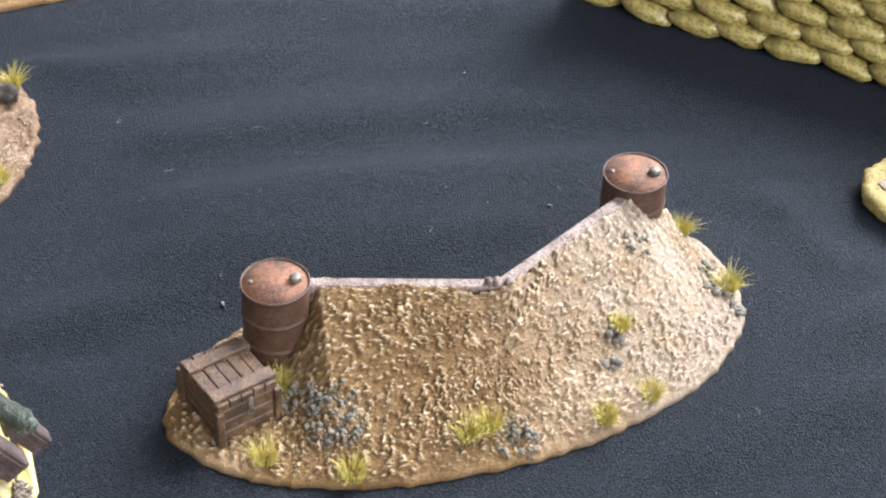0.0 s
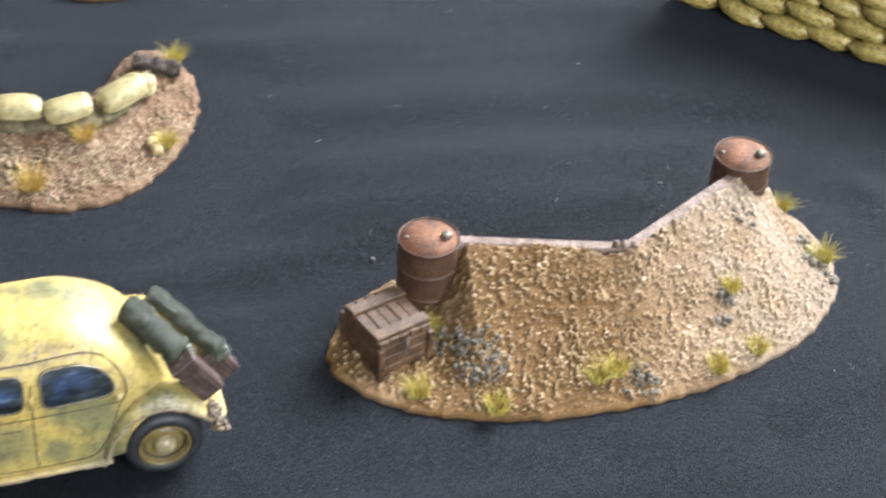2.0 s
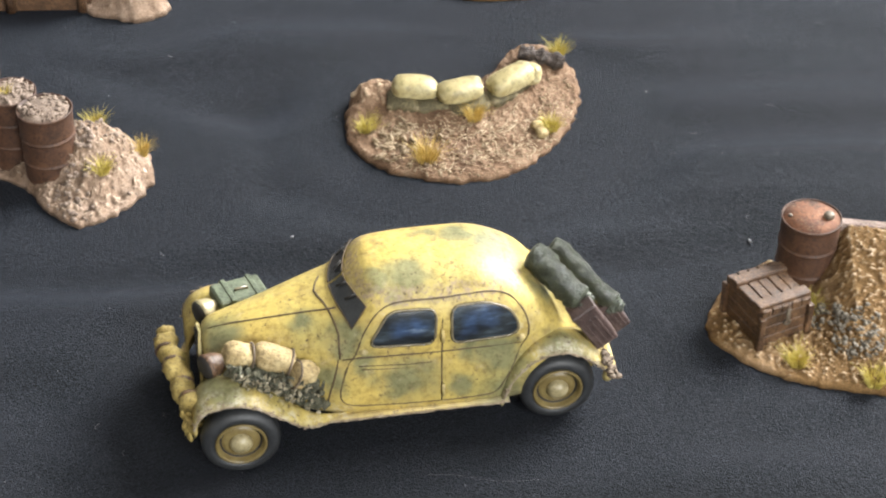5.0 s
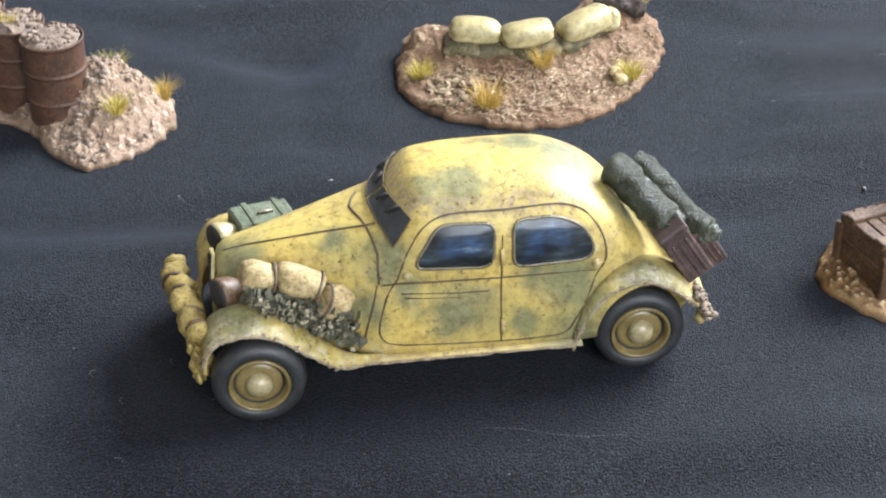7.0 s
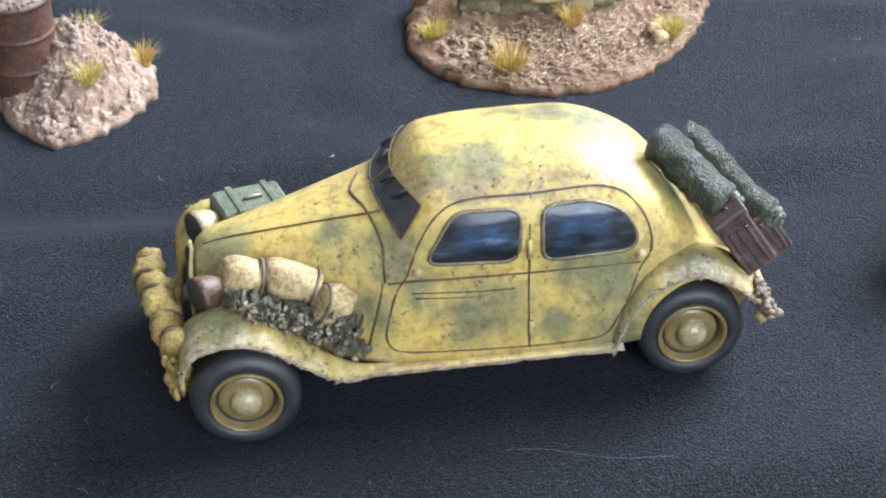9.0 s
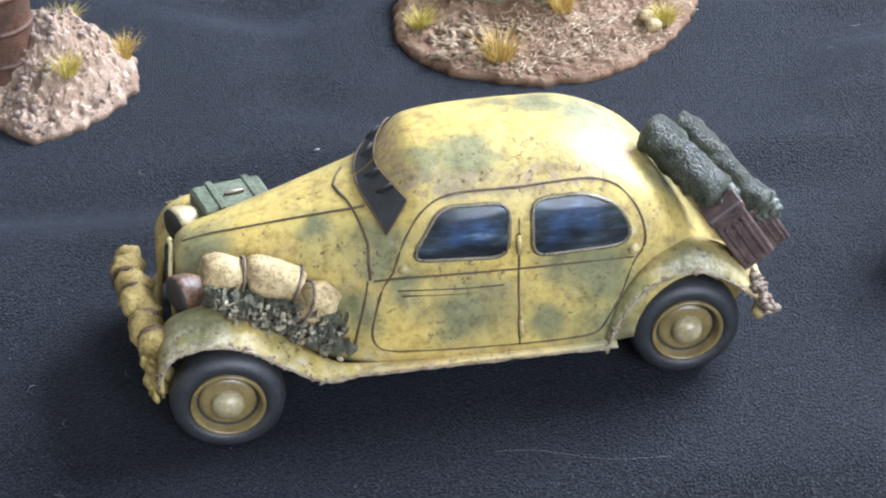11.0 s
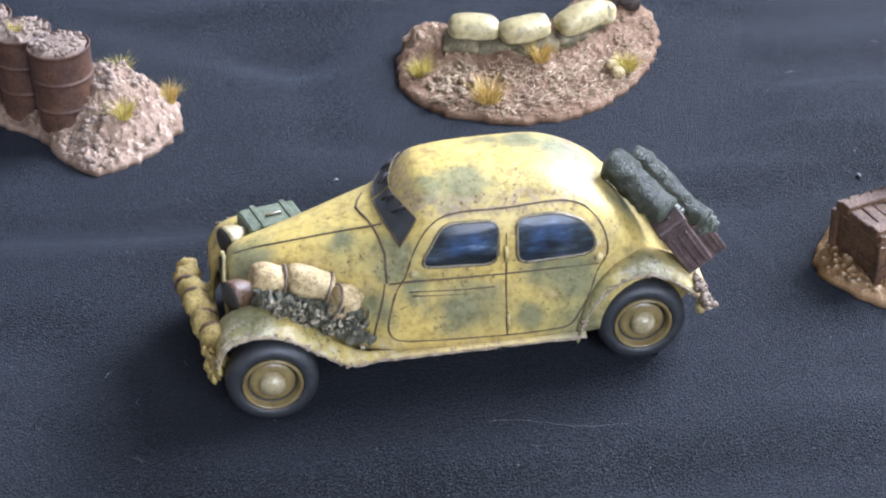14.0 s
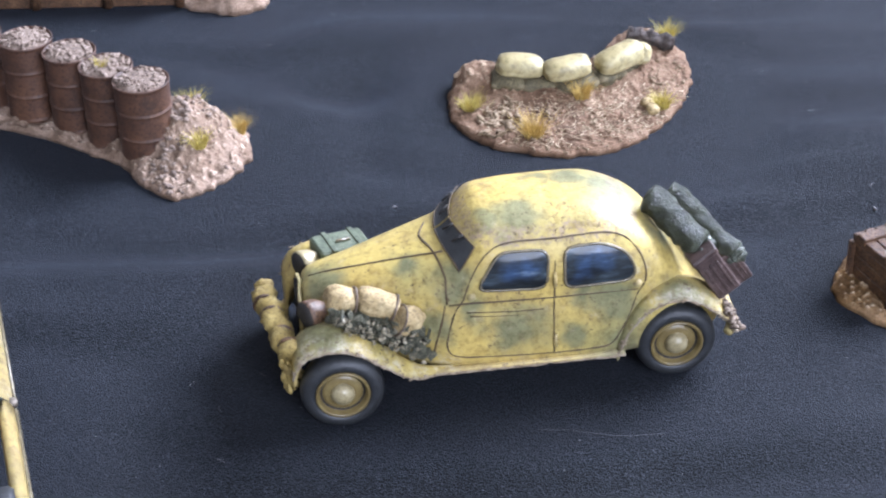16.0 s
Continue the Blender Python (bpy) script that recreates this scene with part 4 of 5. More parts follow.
# ---------------------------------------------------------------- the model saloon car
# In the car's own frame x runs from the nose to the tail, y from its near side to its far side.
MID = 15.7
STATIONS = [  # x, sill half-width, belt half-width, belt height, top height, underside height
    (-4.8, 3.4, 4, 11, 15.8, 5.4), (-4.3, 4.2, 5, 12.4, 17.4, 5.2), (-2.5, 4.8, 5.8, 13.4, 18.5, 5.2), (2, 5.8, 6.8, 14.2, 19.8, 5.4),
    (8, 7.6, 8.6, 15.2, 21.4, 5.6), (14.5, 10.8, 10.6, 16.4, 23.1, 5.7), (17.2, 11.8, 11.2, 16.8, 24, 5.7), (18.6, 12, 11.3, 16.9, 25, 5.7),
    (19.6, 12.1, 11.4, 17, 26, 5.7), (21, 12.2, 11.4, 17, 27.2, 5.7), (22.4, 12.3, 11.5, 17, 28.5, 5.7), (25, 12.4, 11.6, 17, 29.2, 5.7), (30, 12.5, 11.7, 17, 29.6, 5.7),
    (36, 12.5, 11.7, 17, 29.6, 5.7), (41, 12.4, 11.7, 17, 29.3, 5.6), (45, 12, 11.4, 16.8, 27.9, 5.6), (49, 11.4, 10.9, 16.2, 25.3, 5.6),
    (53, 10.4, 10, 15, 21, 5.6), (56.5, 9.2, 8.8, 13.4, 17, 5.6), (60, 7.6, 7.4, 10.6, 12.8, 5.8), (62, 5.5, 5.5, 8.6, 9.8, 6.2)]


def station(x):
    """The body's measures at a length, on a smooth curve through the stations."""
    last = len(STATIONS) - 1
    for i in range(last):
        a, b = STATIONS[i], STATIONS[i + 1]
        if x <= b[0] or i == last - 1:
            t = min(1.0, max(0.0, (x - a[0]) / (b[0] - a[0])))
            z, d = STATIONS[max(i - 1, 0)], STATIONS[min(i + 2, last)]
            out = []
            for p0, p1, p2, p3 in zip(z, a, b, d):
                m1 = (p2 - p0) * (b[0] - a[0]) / max(b[0] - z[0], 1e-6)
                m2 = (p3 - p1) * (b[0] - a[0]) / max(d[0] - a[0], 1e-6)
                out.append((2 * t ** 3 - 3 * t * t + 1) * p1 + (t ** 3 - 2 * t * t + t) * m1 + (3 * t * t - 2 * t ** 3) * p2 + (t ** 3 - t * t) * m2)
            return out
    return list(STATIONS[-1])


def half_width(x, z):
    """Half the body's width at a length and a height."""
    _, ws, wb, zb, zt, zu = station(x)
    if z <= zb:
        t = max(0.0, min(1.0, (z - zu) / (zb - zu)))
        return ws + (wb - ws) * math.sin(t * math.pi / 2) + (0.5 * math.sin(t * math.pi))
    t = min(1.0, (z - zb) / (zt - zb))
    cabin = max(0.0, min(1.0, (x - 18) / 5)) * max(0.0, min(1.0, (56 - x) / 6))
    n = 2.0 + 0.75 * cabin
    return wb * max(0.0, 1 - t ** n) ** (1 / n)


def near(x, z, proud=0.0):
    return Vector((x, MID - half_width(x, z) - proud, z))


def body_shell():
    bm = bmesh.new()
    xs = []
    for a, b in zip(STATIONS, STATIONS[1:]):
        n = max(1, int((b[0] - a[0]) / 0.8))
        xs += [a[0] + (b[0] - a[0]) * k / n for k in range(n)]
    xs.append(STATIONS[-1][0])
    rings = []
    for x in xs:
        _, ws, wb, zb, zt, zu = station(x)
        prof = [(half_width(x, zu + (zb - zu) * k / 8), zu + (zb - zu) * k / 8) for k in range(9)]
        for k in range(1, 15):
            s = math.sin(k / 14 * math.pi / 2)
            z = zb + (zt - zb) * s
            prof.append((half_width(x, z) if k < 14 else 0.0, z))
        ring = [bm.verts.new((x, MID - w, z)) for w, z in prof] + [bm.verts.new((x, MID + w, z)) for w, z in reversed(prof[:-1])]
        rings.append(ring)
    for a, b in zip(rings, rings[1:]):
        for k in range(len(a) - 1):
            bm.faces.new((a[k], a[k + 1], b[k + 1], b[k]))
        bm.faces.new((a[-1], a[0], b[0], b[-1]))
    bm.faces.new(rings[0]), bm.faces.new(rings[-1])
    return bm


def strip(bm, pts, width, proud, thick=0.25):
    """A thin raised or inlaid line along points (x, z) of the near side."""
    tube(bm, [near(x, z, proud) for x, z in pts], width, 6, 0.6)


def smooth_line(points, per=8):
    out, n = [], len(points)
    for i in range(n - 1):
        a, b, c, d = (Vector(points[min(max(i + k, 0), n - 1)]) for k in (-1, 0, 1, 2))
        for j in range(per):
            t = j / per
            out.append(0.5 * (2 * b + (c - a) * t + (2 * a - 5 * b + 4 * c - d) * t * t + (3 * b - a - 3 * c + d) * t ** 3))
    return [tuple(p) for p in out] + [tuple(points[-1])]


def round_corners(points, r, per=5):
    """A closed outline with its corners rounded off."""
    out, n = [], len(points)
    for i in range(n):
        a, b, d = (Vector(points[(i + k) % n]) for k in (-1, 0, 1))
        p, q = b + (a - b).normalized() * min(r, (a - b).length / 2.1), b + (d - b).normalized() * min(r, (d - b).length / 2.1)
        for k in range(per + 1):
            s = k / per
            out.append(tuple((1 - s) ** 2 * p + 2 * s * (1 - s) * b + s * s * q))
    return out


def side_pane(outline, proud):
    """A glass pane lying on the near side: outline of (x, z)."""
    bm = bmesh.new()
    cx, cz = sum(p[0] for p in outline) / len(outline), sum(p[1] for p in outline) / len(outline)
    rings = []
    for f in (1.0, 0.66, 0.33):
        rings.append([bm.verts.new(near(cx + (x - cx) * f, cz + (z - cz) * f, proud)) for x, z in outline])
    mid = bm.verts.new(near(cx, cz, proud))
    n = len(outline)
    for a, b in zip(rings, rings[1:]):
        for k in range(n):
            bm.faces.new((a[k], a[(k + 1) % n], b[(k + 1) % n], b[k]))
    for k in range(n):
        bm.faces.new((rings[-1][k], rings[-1][(k + 1) % n], mid))
    return bm


def wheel(owner, x, y, near_side=True):
    turn = Matrix.Translation((x, y, 5.9)) @ Matrix.Rotation(radians(90 if near_side else -90), 4, "X")
    bm = bmesh.new()  # axis z of the lathe becomes the outward axle
    lathe(bm, [(3.9, -4.0), (5.4, -4.2), (6.2, -3.6), (6.5, -2.5), (6.5, -1.5), (6.3, -0.6), (5.7, 0.0), (4.9, 0.15), (4.3, -0.1), (4.1, -0.6)], 56, turn)
    root = part("wheel", bm, RUBBER, owner, "black rubber tyre on a brass-yellow wheel")
    bm = bmesh.new()
    lathe(bm, [(4.2, -0.35), (4.25, 0.1), (4.0, 0.25), (3.75, 0.05), (3.6, -0.7), (3.3, -1.1), (3.1, -0.75), (2.7, -0.55), (2.0, -0.5), (0, -0.5)], 48, turn)
    part("rim", bm, RIM, root, "brass-yellow painted rim")
    # separate dark ring laid in the rim's groove
    bm = bmesh.new()
    lathe(bm, [(3.5, -0.86), (3.3, -1.05), (3.2, -0.88), (3.18, -0.8), (3.3, -0.95), (3.48, -0.78)], 40, turn)
    part("groove", bm, DARK, root, "dark ring set in the groove inside the rim")
    bm = bmesh.new()
    lathe(bm, [(1.85, -0.52), (1.85, -0.15), (1.6, 0.4), (1.05, 0.8), (0.5, 0.97), (0, 1.0)], 28, turn)
    part("hubcap", bm, HUB, root, "worn pale domed hubcap")


def fender(owner, near_side, path, inner, crown, thick=0.5, name="fender"):
    """A swept wing over a wheel. path: (x, z, outer y, inner y)."""
    bm = bmesh.new()
    rows = []
    pts = smooth_line(path, 6)
    for i, (x, z, yo, yi) in enumerate(pts):
        ease = min(1.0, (len(pts) - i) / (0.3 * len(pts))) if name == "front_fender" else 1.0
        ring = []
        for k in range(11):
            t = k / 10
            y = yo + (yi - yo) * t
            fall = crown * ease * (max(0.0, 1 - t / 0.5)) ** 2.2 + inner * ease * max(0.0, (t - 0.5) / 0.5) ** 1.8
            p = Vector((x, y, z - fall))
            if not near_side:
                p.y = 2 * MID - p.y
            ring.append(bm.verts.new(p))
        rows.append(ring)
    for a, b in zip(rows, rows[1:]):
        for k in range(10):
            bm.faces.new((a[k], a[k + 1], b[k + 1], b[k]))
    bmesh.ops.recalc_face_normals(bm, faces=bm.faces)
    bmesh.ops.solidify(bm, geom=bm.faces[:], thickness=thick)
    ob = part(name, bm, CAMO, owner, "mudguard in chipped camouflage paint")
    rng = random.Random(int(pts[0][0] * 10) + near_side)
    bm = bmesh.new()  # dried mud caked unevenly along the outer edge
    edge = []
    for i, (x, z, yo, yi) in enumerate(pts):
        ease = min(1.0, (len(pts) - i) / (0.3 * len(pts))) if name == "front_fender" else 1.0
        y = yo if near_side else 2 * MID - yo
        edge.append((x, y, z - crown * ease - 0.15 + rng.uniform(-0.12, 0.12)))
    tube(bm, edge[3:-3], lambda s: 0.16 + 0.16 * noise.noise(Vector((s * 31, crown, 1))), 6, 0.9, 2.0)
    for k in range(90):
        p = edge[rng.randrange(3, len(edge) - 2)]
        blob(bm, (p[0] + rng.uniform(-0.3, 0.3), p[1] + rng.uniform(-0.1, 0.4), p[2] + rng.uniform(-0.4, 0.55)), (rng.uniform(0.12, 0.34), 0.14, rng.uniform(0.1, 0.22)), 0.8, 2.0, 1, None, 2.0, k)
    part("caked_mud", bm, CAKED, ob, "pale dried mud along the wing edge")
    return ob


def saloon_car():
    car = thing("model_car", 0, 0, 0, -4.0, "model saloon car in chipped yellow-green camouflage, loaded with kit", "model car")
    part("body", body_shell(), CAMO, car, "yellow and green camouflage car body")
    # running boards and floor pan
    for sgn in (-1, 1):
        y0 = MID + sgn * 11.6
        bm = bmesh.new()
        box(bm, (12.5, min(y0, y0 + sgn * 1.5), 5.2), (45.0, max(y0, y0 + sgn * 1.5), 6.1), None, 0.3)
        rb = part("running_board", bm, CAMO, car, "scuffed running board")
        bm = bmesh.new()
        tube(bm, [(12.5 + 32.5 * k / 40, y0 + sgn * 1.45, 5.4 + 0.2 * noise.noise(Vector((k * 0.7, sgn, 0)))) for k in range(41)], lambda s: 0.2 + 0.14 * noise.noise(Vector((s * 40, sgn, 3))), 7, 0.9, 1.0)
        part("caked_mud", bm, CAKED, rb, "pale dried mud along the sill")
    bm = bmesh.new()
    box(bm, (-4, MID - 8, 3.6), (58, MID + 8, 5.9), None, 0.3)
    part("floor_pan", bm, DARK, car)
    for side in (True, False):
        fender(car, side, [(-7.4, 8.6, 1.4, 9), (-7.0, 12.0, 0.6, 9), (-5.0, 14.5, 0.2, 9), (-1.0, 15.5, 0.0, 8.8), (3.2, 14.3, 0.0, 8.2), (6.6, 11.6, 0.4, 7.0), (9.8, 9.0, 0.8, 5.8), (12.6, 7.3, 1.6, 4.8), (15.2, 6.4, 2.6, 4.6), (19.0, 6.1, 3.1, 4.5)], 3.0, 1.8, 0.5, "front_fender")
        fender(car, side, [(43.6, 6.0, 2.8, 5.0), (44.6, 9.8, 2.5, 5.2), (46.8, 13.8, 2.3, 5.4), (50.2, 16.4, 2.1, 5.8), (54.0, 17.0, 2.1, 6.6), (57.6, 15.2, 2.3, 8.0), (60.8, 12.2, 2.8, 9.5), (62.8, 9.4, 3.4, 10.5), (63.3, 8.6, 4.0, 10.5)], 0.0, 1.7, 0.5, "rear_fender")
    wheel(car, 0, -0.7, True), wheel(car, 53.4, 3.5, True)
    wheel(car, 0, 2 * MID, False), wheel(car, 53.4, 2 * MID - 3.5, False)
    # side windows with beads
    front = round_corners([(21.6, 19.5), (25.2, 25.3), (33.0, 25.2), (32.5, 19.0)], 1.8)
    rear = round_corners([(35.3, 18.7), (35.4, 25.2), (41.2, 25.4), (45.2, 23.5), (46.7, 20.4), (45.8, 18.8)], 1.7)
    for outline, name in ((front, "front_side_window"), (rear, "rear_side_window")):
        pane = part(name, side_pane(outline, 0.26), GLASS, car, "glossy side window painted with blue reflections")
        bm = bmesh.new()
        loop = outline + outline[:2]
        tube(bm, [near(x, z, 0.24) for x, z in loop], 0.24, 6)
        part("window_bead", bm, BEAD, pane, "pale raised window bead")
    # door seams
    seams = [
        smooth_line([(19.8, 18.2), (18.2, 15.5), (17.2, 12.0), (16.9, 9.6), (17.8, 8.0), (20.0, 7.5)]) + [(27, 7.2), (33.6, 7.0)],
        [(33.6, 7.0), (33.6, 10), (33.6, 14), (33.7, 17), (33.8, 20), (33.9, 23), (34.3, 26.4)],
        smooth_line([(33.6, 7.0), (39, 7.0), (42.6, 7.4), (44.2, 9.6), (45.6, 12.4), (46.8, 15.6), (48.2, 18.2), (47.9, 21.4), (46.4, 24.0), (44.4, 25.6), (41.0, 26.5), (34.4, 26.4), (26.9, 26.3), (23.4, 24.9), (21.2, 21.8), (19.6, 18.0)]),
        [(17.4, 17.0), (20, 17.2), (27, 17.1), (33.8, 17.0), (41, 17.0), (47, 16.6)],
        smooth_line([(16.8, 17.0), (16.2, 14.0), (15.4, 11.0), (14.8, 8.2)])]
    for pts in seams:
        bm = bmesh.new()
        strip(bm, pts, 0.15, -0.05)
        part("panel_seam", bm, SEAM, car, "dark-washed panel line")
    bm = bmesh.new()
    strip(bm, [(20, 15.6), (24, 15.4), (28, 15.2), (32, 15.2)], 0.12, -0.04)
    strip(bm, [(20.5, 14.9), (24, 14.7), (28, 14.5)], 0.1, -0.04)
    part("panel_seam", bm, SEAM, car, "faint dark crease on the front door")
    for z in (9.6, 20.4):
        bm = bmesh.new()
        tube(bm, [near(33.8, z - 1.2, 0.3), near(33.8, z, 0.34), near(33.8, z + 1.2, 0.3)], 0.3, 8)
        part("hinge", bm, CAMO, car, "door hinge")
    for x, z in ((20.9, 18.3), (46.9, 17.7)):
        bm = bmesh.new()
        lathe(bm, [(0, 0.5), (0.5, 0.45), (0.7, 0.1), (0.75, -0.1)], 12, Matrix.Translation(near(x, z)) @ Matrix.Rotation(radians(90), 4, "X"))
        part("door_handle", bm, CAMO, car, "small round door handle")
    # bonnet seams: from the cowl forward, and round the cowl
    def on_top(x, w):
        """A point of the upper body surface at a half-width on the near side."""
        lo, hi = station(x)[3], station(x)[4]
        for _ in range(24):
            mid_ = (lo + hi) / 2
            if half_width(x, mid_) > w:
                lo = mid_
            else:
                hi = mid_
        return Vector((x, MID - w, lo))
    bm = bmesh.new()
    tube(bm, [on_top(x, w) for x, w in ((-3.4, 0.9), (0, 1.5), (5, 2.5), (10, 3.5), (13.6, 4.3), (15.9, 4.9), (17.4, 5.3))], 0.15, 6, 0.5)
    part("bonnet_seam", bm, SEAM, car, "bonnet hinge line")
    bm = bmesh.new()
    tube(bm, [near(17.1, z) for z in (17.2, 18.4, 19.4)] + [on_top(x, w) for x, w in ((17.2, 9.3), (16.8, 7.6), (16.2, 5.4), (15.5, 3.4), (14.7, 1.6), (14.3, 0.1))] + [on_top(14.7, 1.6) + Vector((0, 3.2, 0)), on_top(15.5, 3.4) + Vector((0, 6.8, 0))], 0.19, 6, 0.4)
    part("bonnet_seam", bm, SEAM, car, "dark line at the back of the bonnet")
    # windscreen: two low panes under the brow of the roof
    for sgn in (-1, 1):
        grid, bm = [], bmesh.new()
        for i in range(9):
            s, row = i / 8, []
            for k in range(11):
                q = k / 10
                x = 17.0 + 2.5 * q ** 1.7 + (2.35 + 0.15 * q) * s
                w = 0.25 + (9.6 - 1.0 * s) * q
                p = on_top(x, w)
                out = Vector((-0.55, -0.25 * q, 0.62)) * 0.42
                p = p + out
                row.append(bm.verts.new((p.x, p.y if sgn < 0 else 2 * MID - p.y, p.z)))
            grid.append(row)
        for a, b in zip(grid, grid[1:]):
            for k in range(10):
                bm.faces.new((a[k], a[k + 1], b[k + 1], b[k]))
        frame_line = [v.co.copy() for v in grid[0]] + [r[-1].co.copy() for r in grid[1:]] + [v.co.copy() for v in reversed(grid[-1][:-1])]
        top_edge = [v.co.copy() for v in grid[-1]]
        low_edge = [v.co.copy() for v in grid[4]]
        bmesh.ops.recalc_face_normals(bm, faces=bm.faces)
        ws = part("windscreen_pane", bm, GLASS_DARK, car, "dark windscreen pane")
        bm = bmesh.new()
        tube(bm, frame_line, 0.13, 6, 0.4)
        part("windscreen_frame", bm, SEAM, ws, "dark-washed windscreen edge")
        for c in (3, 7):
            bm = bmesh.new()
            tube(bm, [top_edge[c] + Vector((-0.2, 0, 0.2)), low_edge[c - 1] + Vector((-0.25, 0, 0.25))], 0.22, 6)
            part("wiper", bm, DARK, ws, "thin black wiper")
    # grille, headlamps
    bm = bmesh.new()
    for k in range(9):
        y = MID - 4 + k
        box(bm, (-5.7, y - 0.2, 5.8 + abs(k - 4) * 0.15), (-4.7, y + 0.2, 16.2 - abs(k - 4) ** 1.6 * 0.18), None, 0.08)
    part("grille", bm, DARK, car, "dark radiator grille bars")
    bm = bmesh.new()
    tube(bm, [(-5.2, MID - 4.8, 5.6), (-5.2, MID - 4.7, 11), (-5.1, MID - 3.6, 15.4), (-4.8, MID, 16.8), (-5.1, MID + 3.6, 15.4), (-5.2, MID + 4.7, 11), (-5.2, MID + 4.8, 5.6)], 0.32, 8)
    part("grille_surround", bm, CAMO, car, "painted radiator surround")
    for y in (8.4, 22.4):
        m = Matrix.Translation((-4.2, y, 15.2)) @ Matrix.Rotation(radians(30), 4, "Z") @ Matrix.Rotation(radians(-90), 4, "Y")
        bm = bmesh.new()
        lathe(bm, [(0, -3.6), (1.0, -3.2), (1.9, -1.8), (2.25, -0.3), (2.3, 0.3), (2.0, 0.45)], 24, m)
        tube(bm, [(-2.6, y, 13.2), (-2.2, y + (1 if y < MID else -1), 10.5)], 0.6, 8)
        h = part("headlamp", bm, HUB if y > MID else WOOD, car, "cream-painted headlamp shell" if y > MID else "dirty brown headlamp shell")
        bm = bmesh.new()
        lathe(bm, [(2.2, 0.25), (2.1, 0.55), (1.6, 0.8), (0.8, 0.95), (0, 1.0)], 20, m)
        part("lens", bm, DARK, h, "dark headlamp lens")
    # bumpers
    for x, s in ((-7.6, 1), (63.6, -1)):
        bm = bmesh.new()
        tube(bm, [(x + s * 1.6, 4.5, 6.6), (x, 8, 6.4), (x - s * 0.3, MID, 6.4), (x, 2 * MID - 8, 6.4), (x + s * 1.6, 2 * MID - 4.5, 6.6)], 0.8, 8)
        part("bumper", bm, CAMO, car, "chipped bumper bar")
    # ---- stowage
    bm = bmesh.new()  # tan bedroll across the nose, tied in three places
    pts = [Vector((-7.4 - 3.4 * k / 40 + 0.3 * math.sin(k * 0.5), 3.6 + k * 18.4 / 40, 11.2 - 0.6 * k / 40 + 0.4 * math.sin(k * 0.33))) for k in range(41)]
    tube(bm, pts, lambda t: 1.95 * (1 - 0.18 * sum(math.exp(-((t - c) / 0.025) ** 2) for c in (0.12, 0.36, 0.62, 0.86))), 16, 0.35, 1.0)
    roll = part("bedroll", bm, KIT, car, "tan bedroll tied across the nose")
    for c in (0.12, 0.36, 0.62, 0.86):
        p = pts[int(c * 40)]
        bm = bmesh.new()
        tube(bm, [p + Vector((1.7 * math.cos(a), 0, 1.7 * math.sin(a))) for a in (k * math.pi / 8 for k in range(17))], 0.3, 5)
        part("strap", bm, WOOD, roll, "brown tie strap")
    rng = random.Random(3)
    bm = bmesh.new()  # ragged cloth end hanging off the bedroll
    for k in range(34):
        t = rng.random()
        s = rng.uniform(0.5, 1.1) * (1.1 - 0.5 * t)
        blob(bm, (-8.6 + 1.2 * t + rng.uniform(-0.9, 0.9), 3.4 + rng.uniform(-0.6, 1.8), 10.0 - 5.2 * t), (s * 0.8, s * 0.7, s * 1.5), 0.9, 1.1, 2, Euler((rng.uniform(-0.4, 0.4), rng.uniform(-0.4, 0.4), rng.uniform(0, 6))).to_matrix(), 2.0, rng.uniform(0, 99))
    tagged(part("ragged_cloth", bm, KIT, car, "ragged tan cloth hanging from the bumper"), kind="stuff")
    bm = bmesh.new()
    for k in range(10):
        x, y = -10.7 + rng.uniform(-0.8, 0.8), 22.3 + rng.uniform(-1.0, 1.0)
        blob(bm, (x, y, rng.uniform(9.2, 11.6)), (1.2, 1.0, 1.1), 0.6, 0.8, 2, seed=k)
    part("bedroll_end", bm, KIT, car, "lumpy rolled end of the tan bedroll")
    # kit bags and net over the near front wing
    for i, (c, s, rx, rz) in enumerate([((1.0, 6.4, 18.8), (2.5, 2.0, 2.0), 10, 6), ((6.5, 5.9, 17.8), (3.4, 2.1, 2.1), -6, -8), ((11.0, 4.2, 15.1), (2.2, 1.9, 2.5), 4, 20)]):
        ob = piece("kit_bag", bag_mesh(s, 61.0 + i, SACK, 0.2), car, pose(c[0], c[1], c[2], rx, 14 + 6 * i, rz))
        tagged(ob, "cream canvas kit bag tied to the front wing")
        bm = bmesh.new()
        tube(bm, [(s[0] * 0.8 * (1 if i < 2 else -1), 1.03 * s[1] * math.cos(a), 1.03 * s[2] * math.sin(a)) for a in (k * math.pi / 9 for k in range(19))], 0.2, 5)
        bm.transform(pose(c[0], c[1], c[2], rx, 14 + 6 * i, rz))
        part("tie_strap", bm, STRAP, car, "dark tie strap round a kit bag")
    bm = bmesh.new()
    for k in range(360):
        t = rng.random()
        x = -0.6 + 14.6 * t
        z = 17.6 - 6.2 * t + rng.uniform(-2.0, 1.5) * (0.6 + t)
        y = 4.2 - 0.9 * t + rng.uniform(-1.2, 1.4)
        s = rng.uniform(0.4, 1.15)
        blob(bm, (x, y, z), (s, s * 0.7, s * 0.3), 0.8, 1.3, 1, Euler((rng.uniform(0, 6), rng.uniform(0, 6), rng.uniform(0, 6))).to_matrix(), 2.5, rng.uniform(0, 99))
    tagged(part("foliage_net", bm, NET, car, "dark tangled foliage net with pale flecks", smooth=False), kind="stuff")
    bm = bmesh.new()
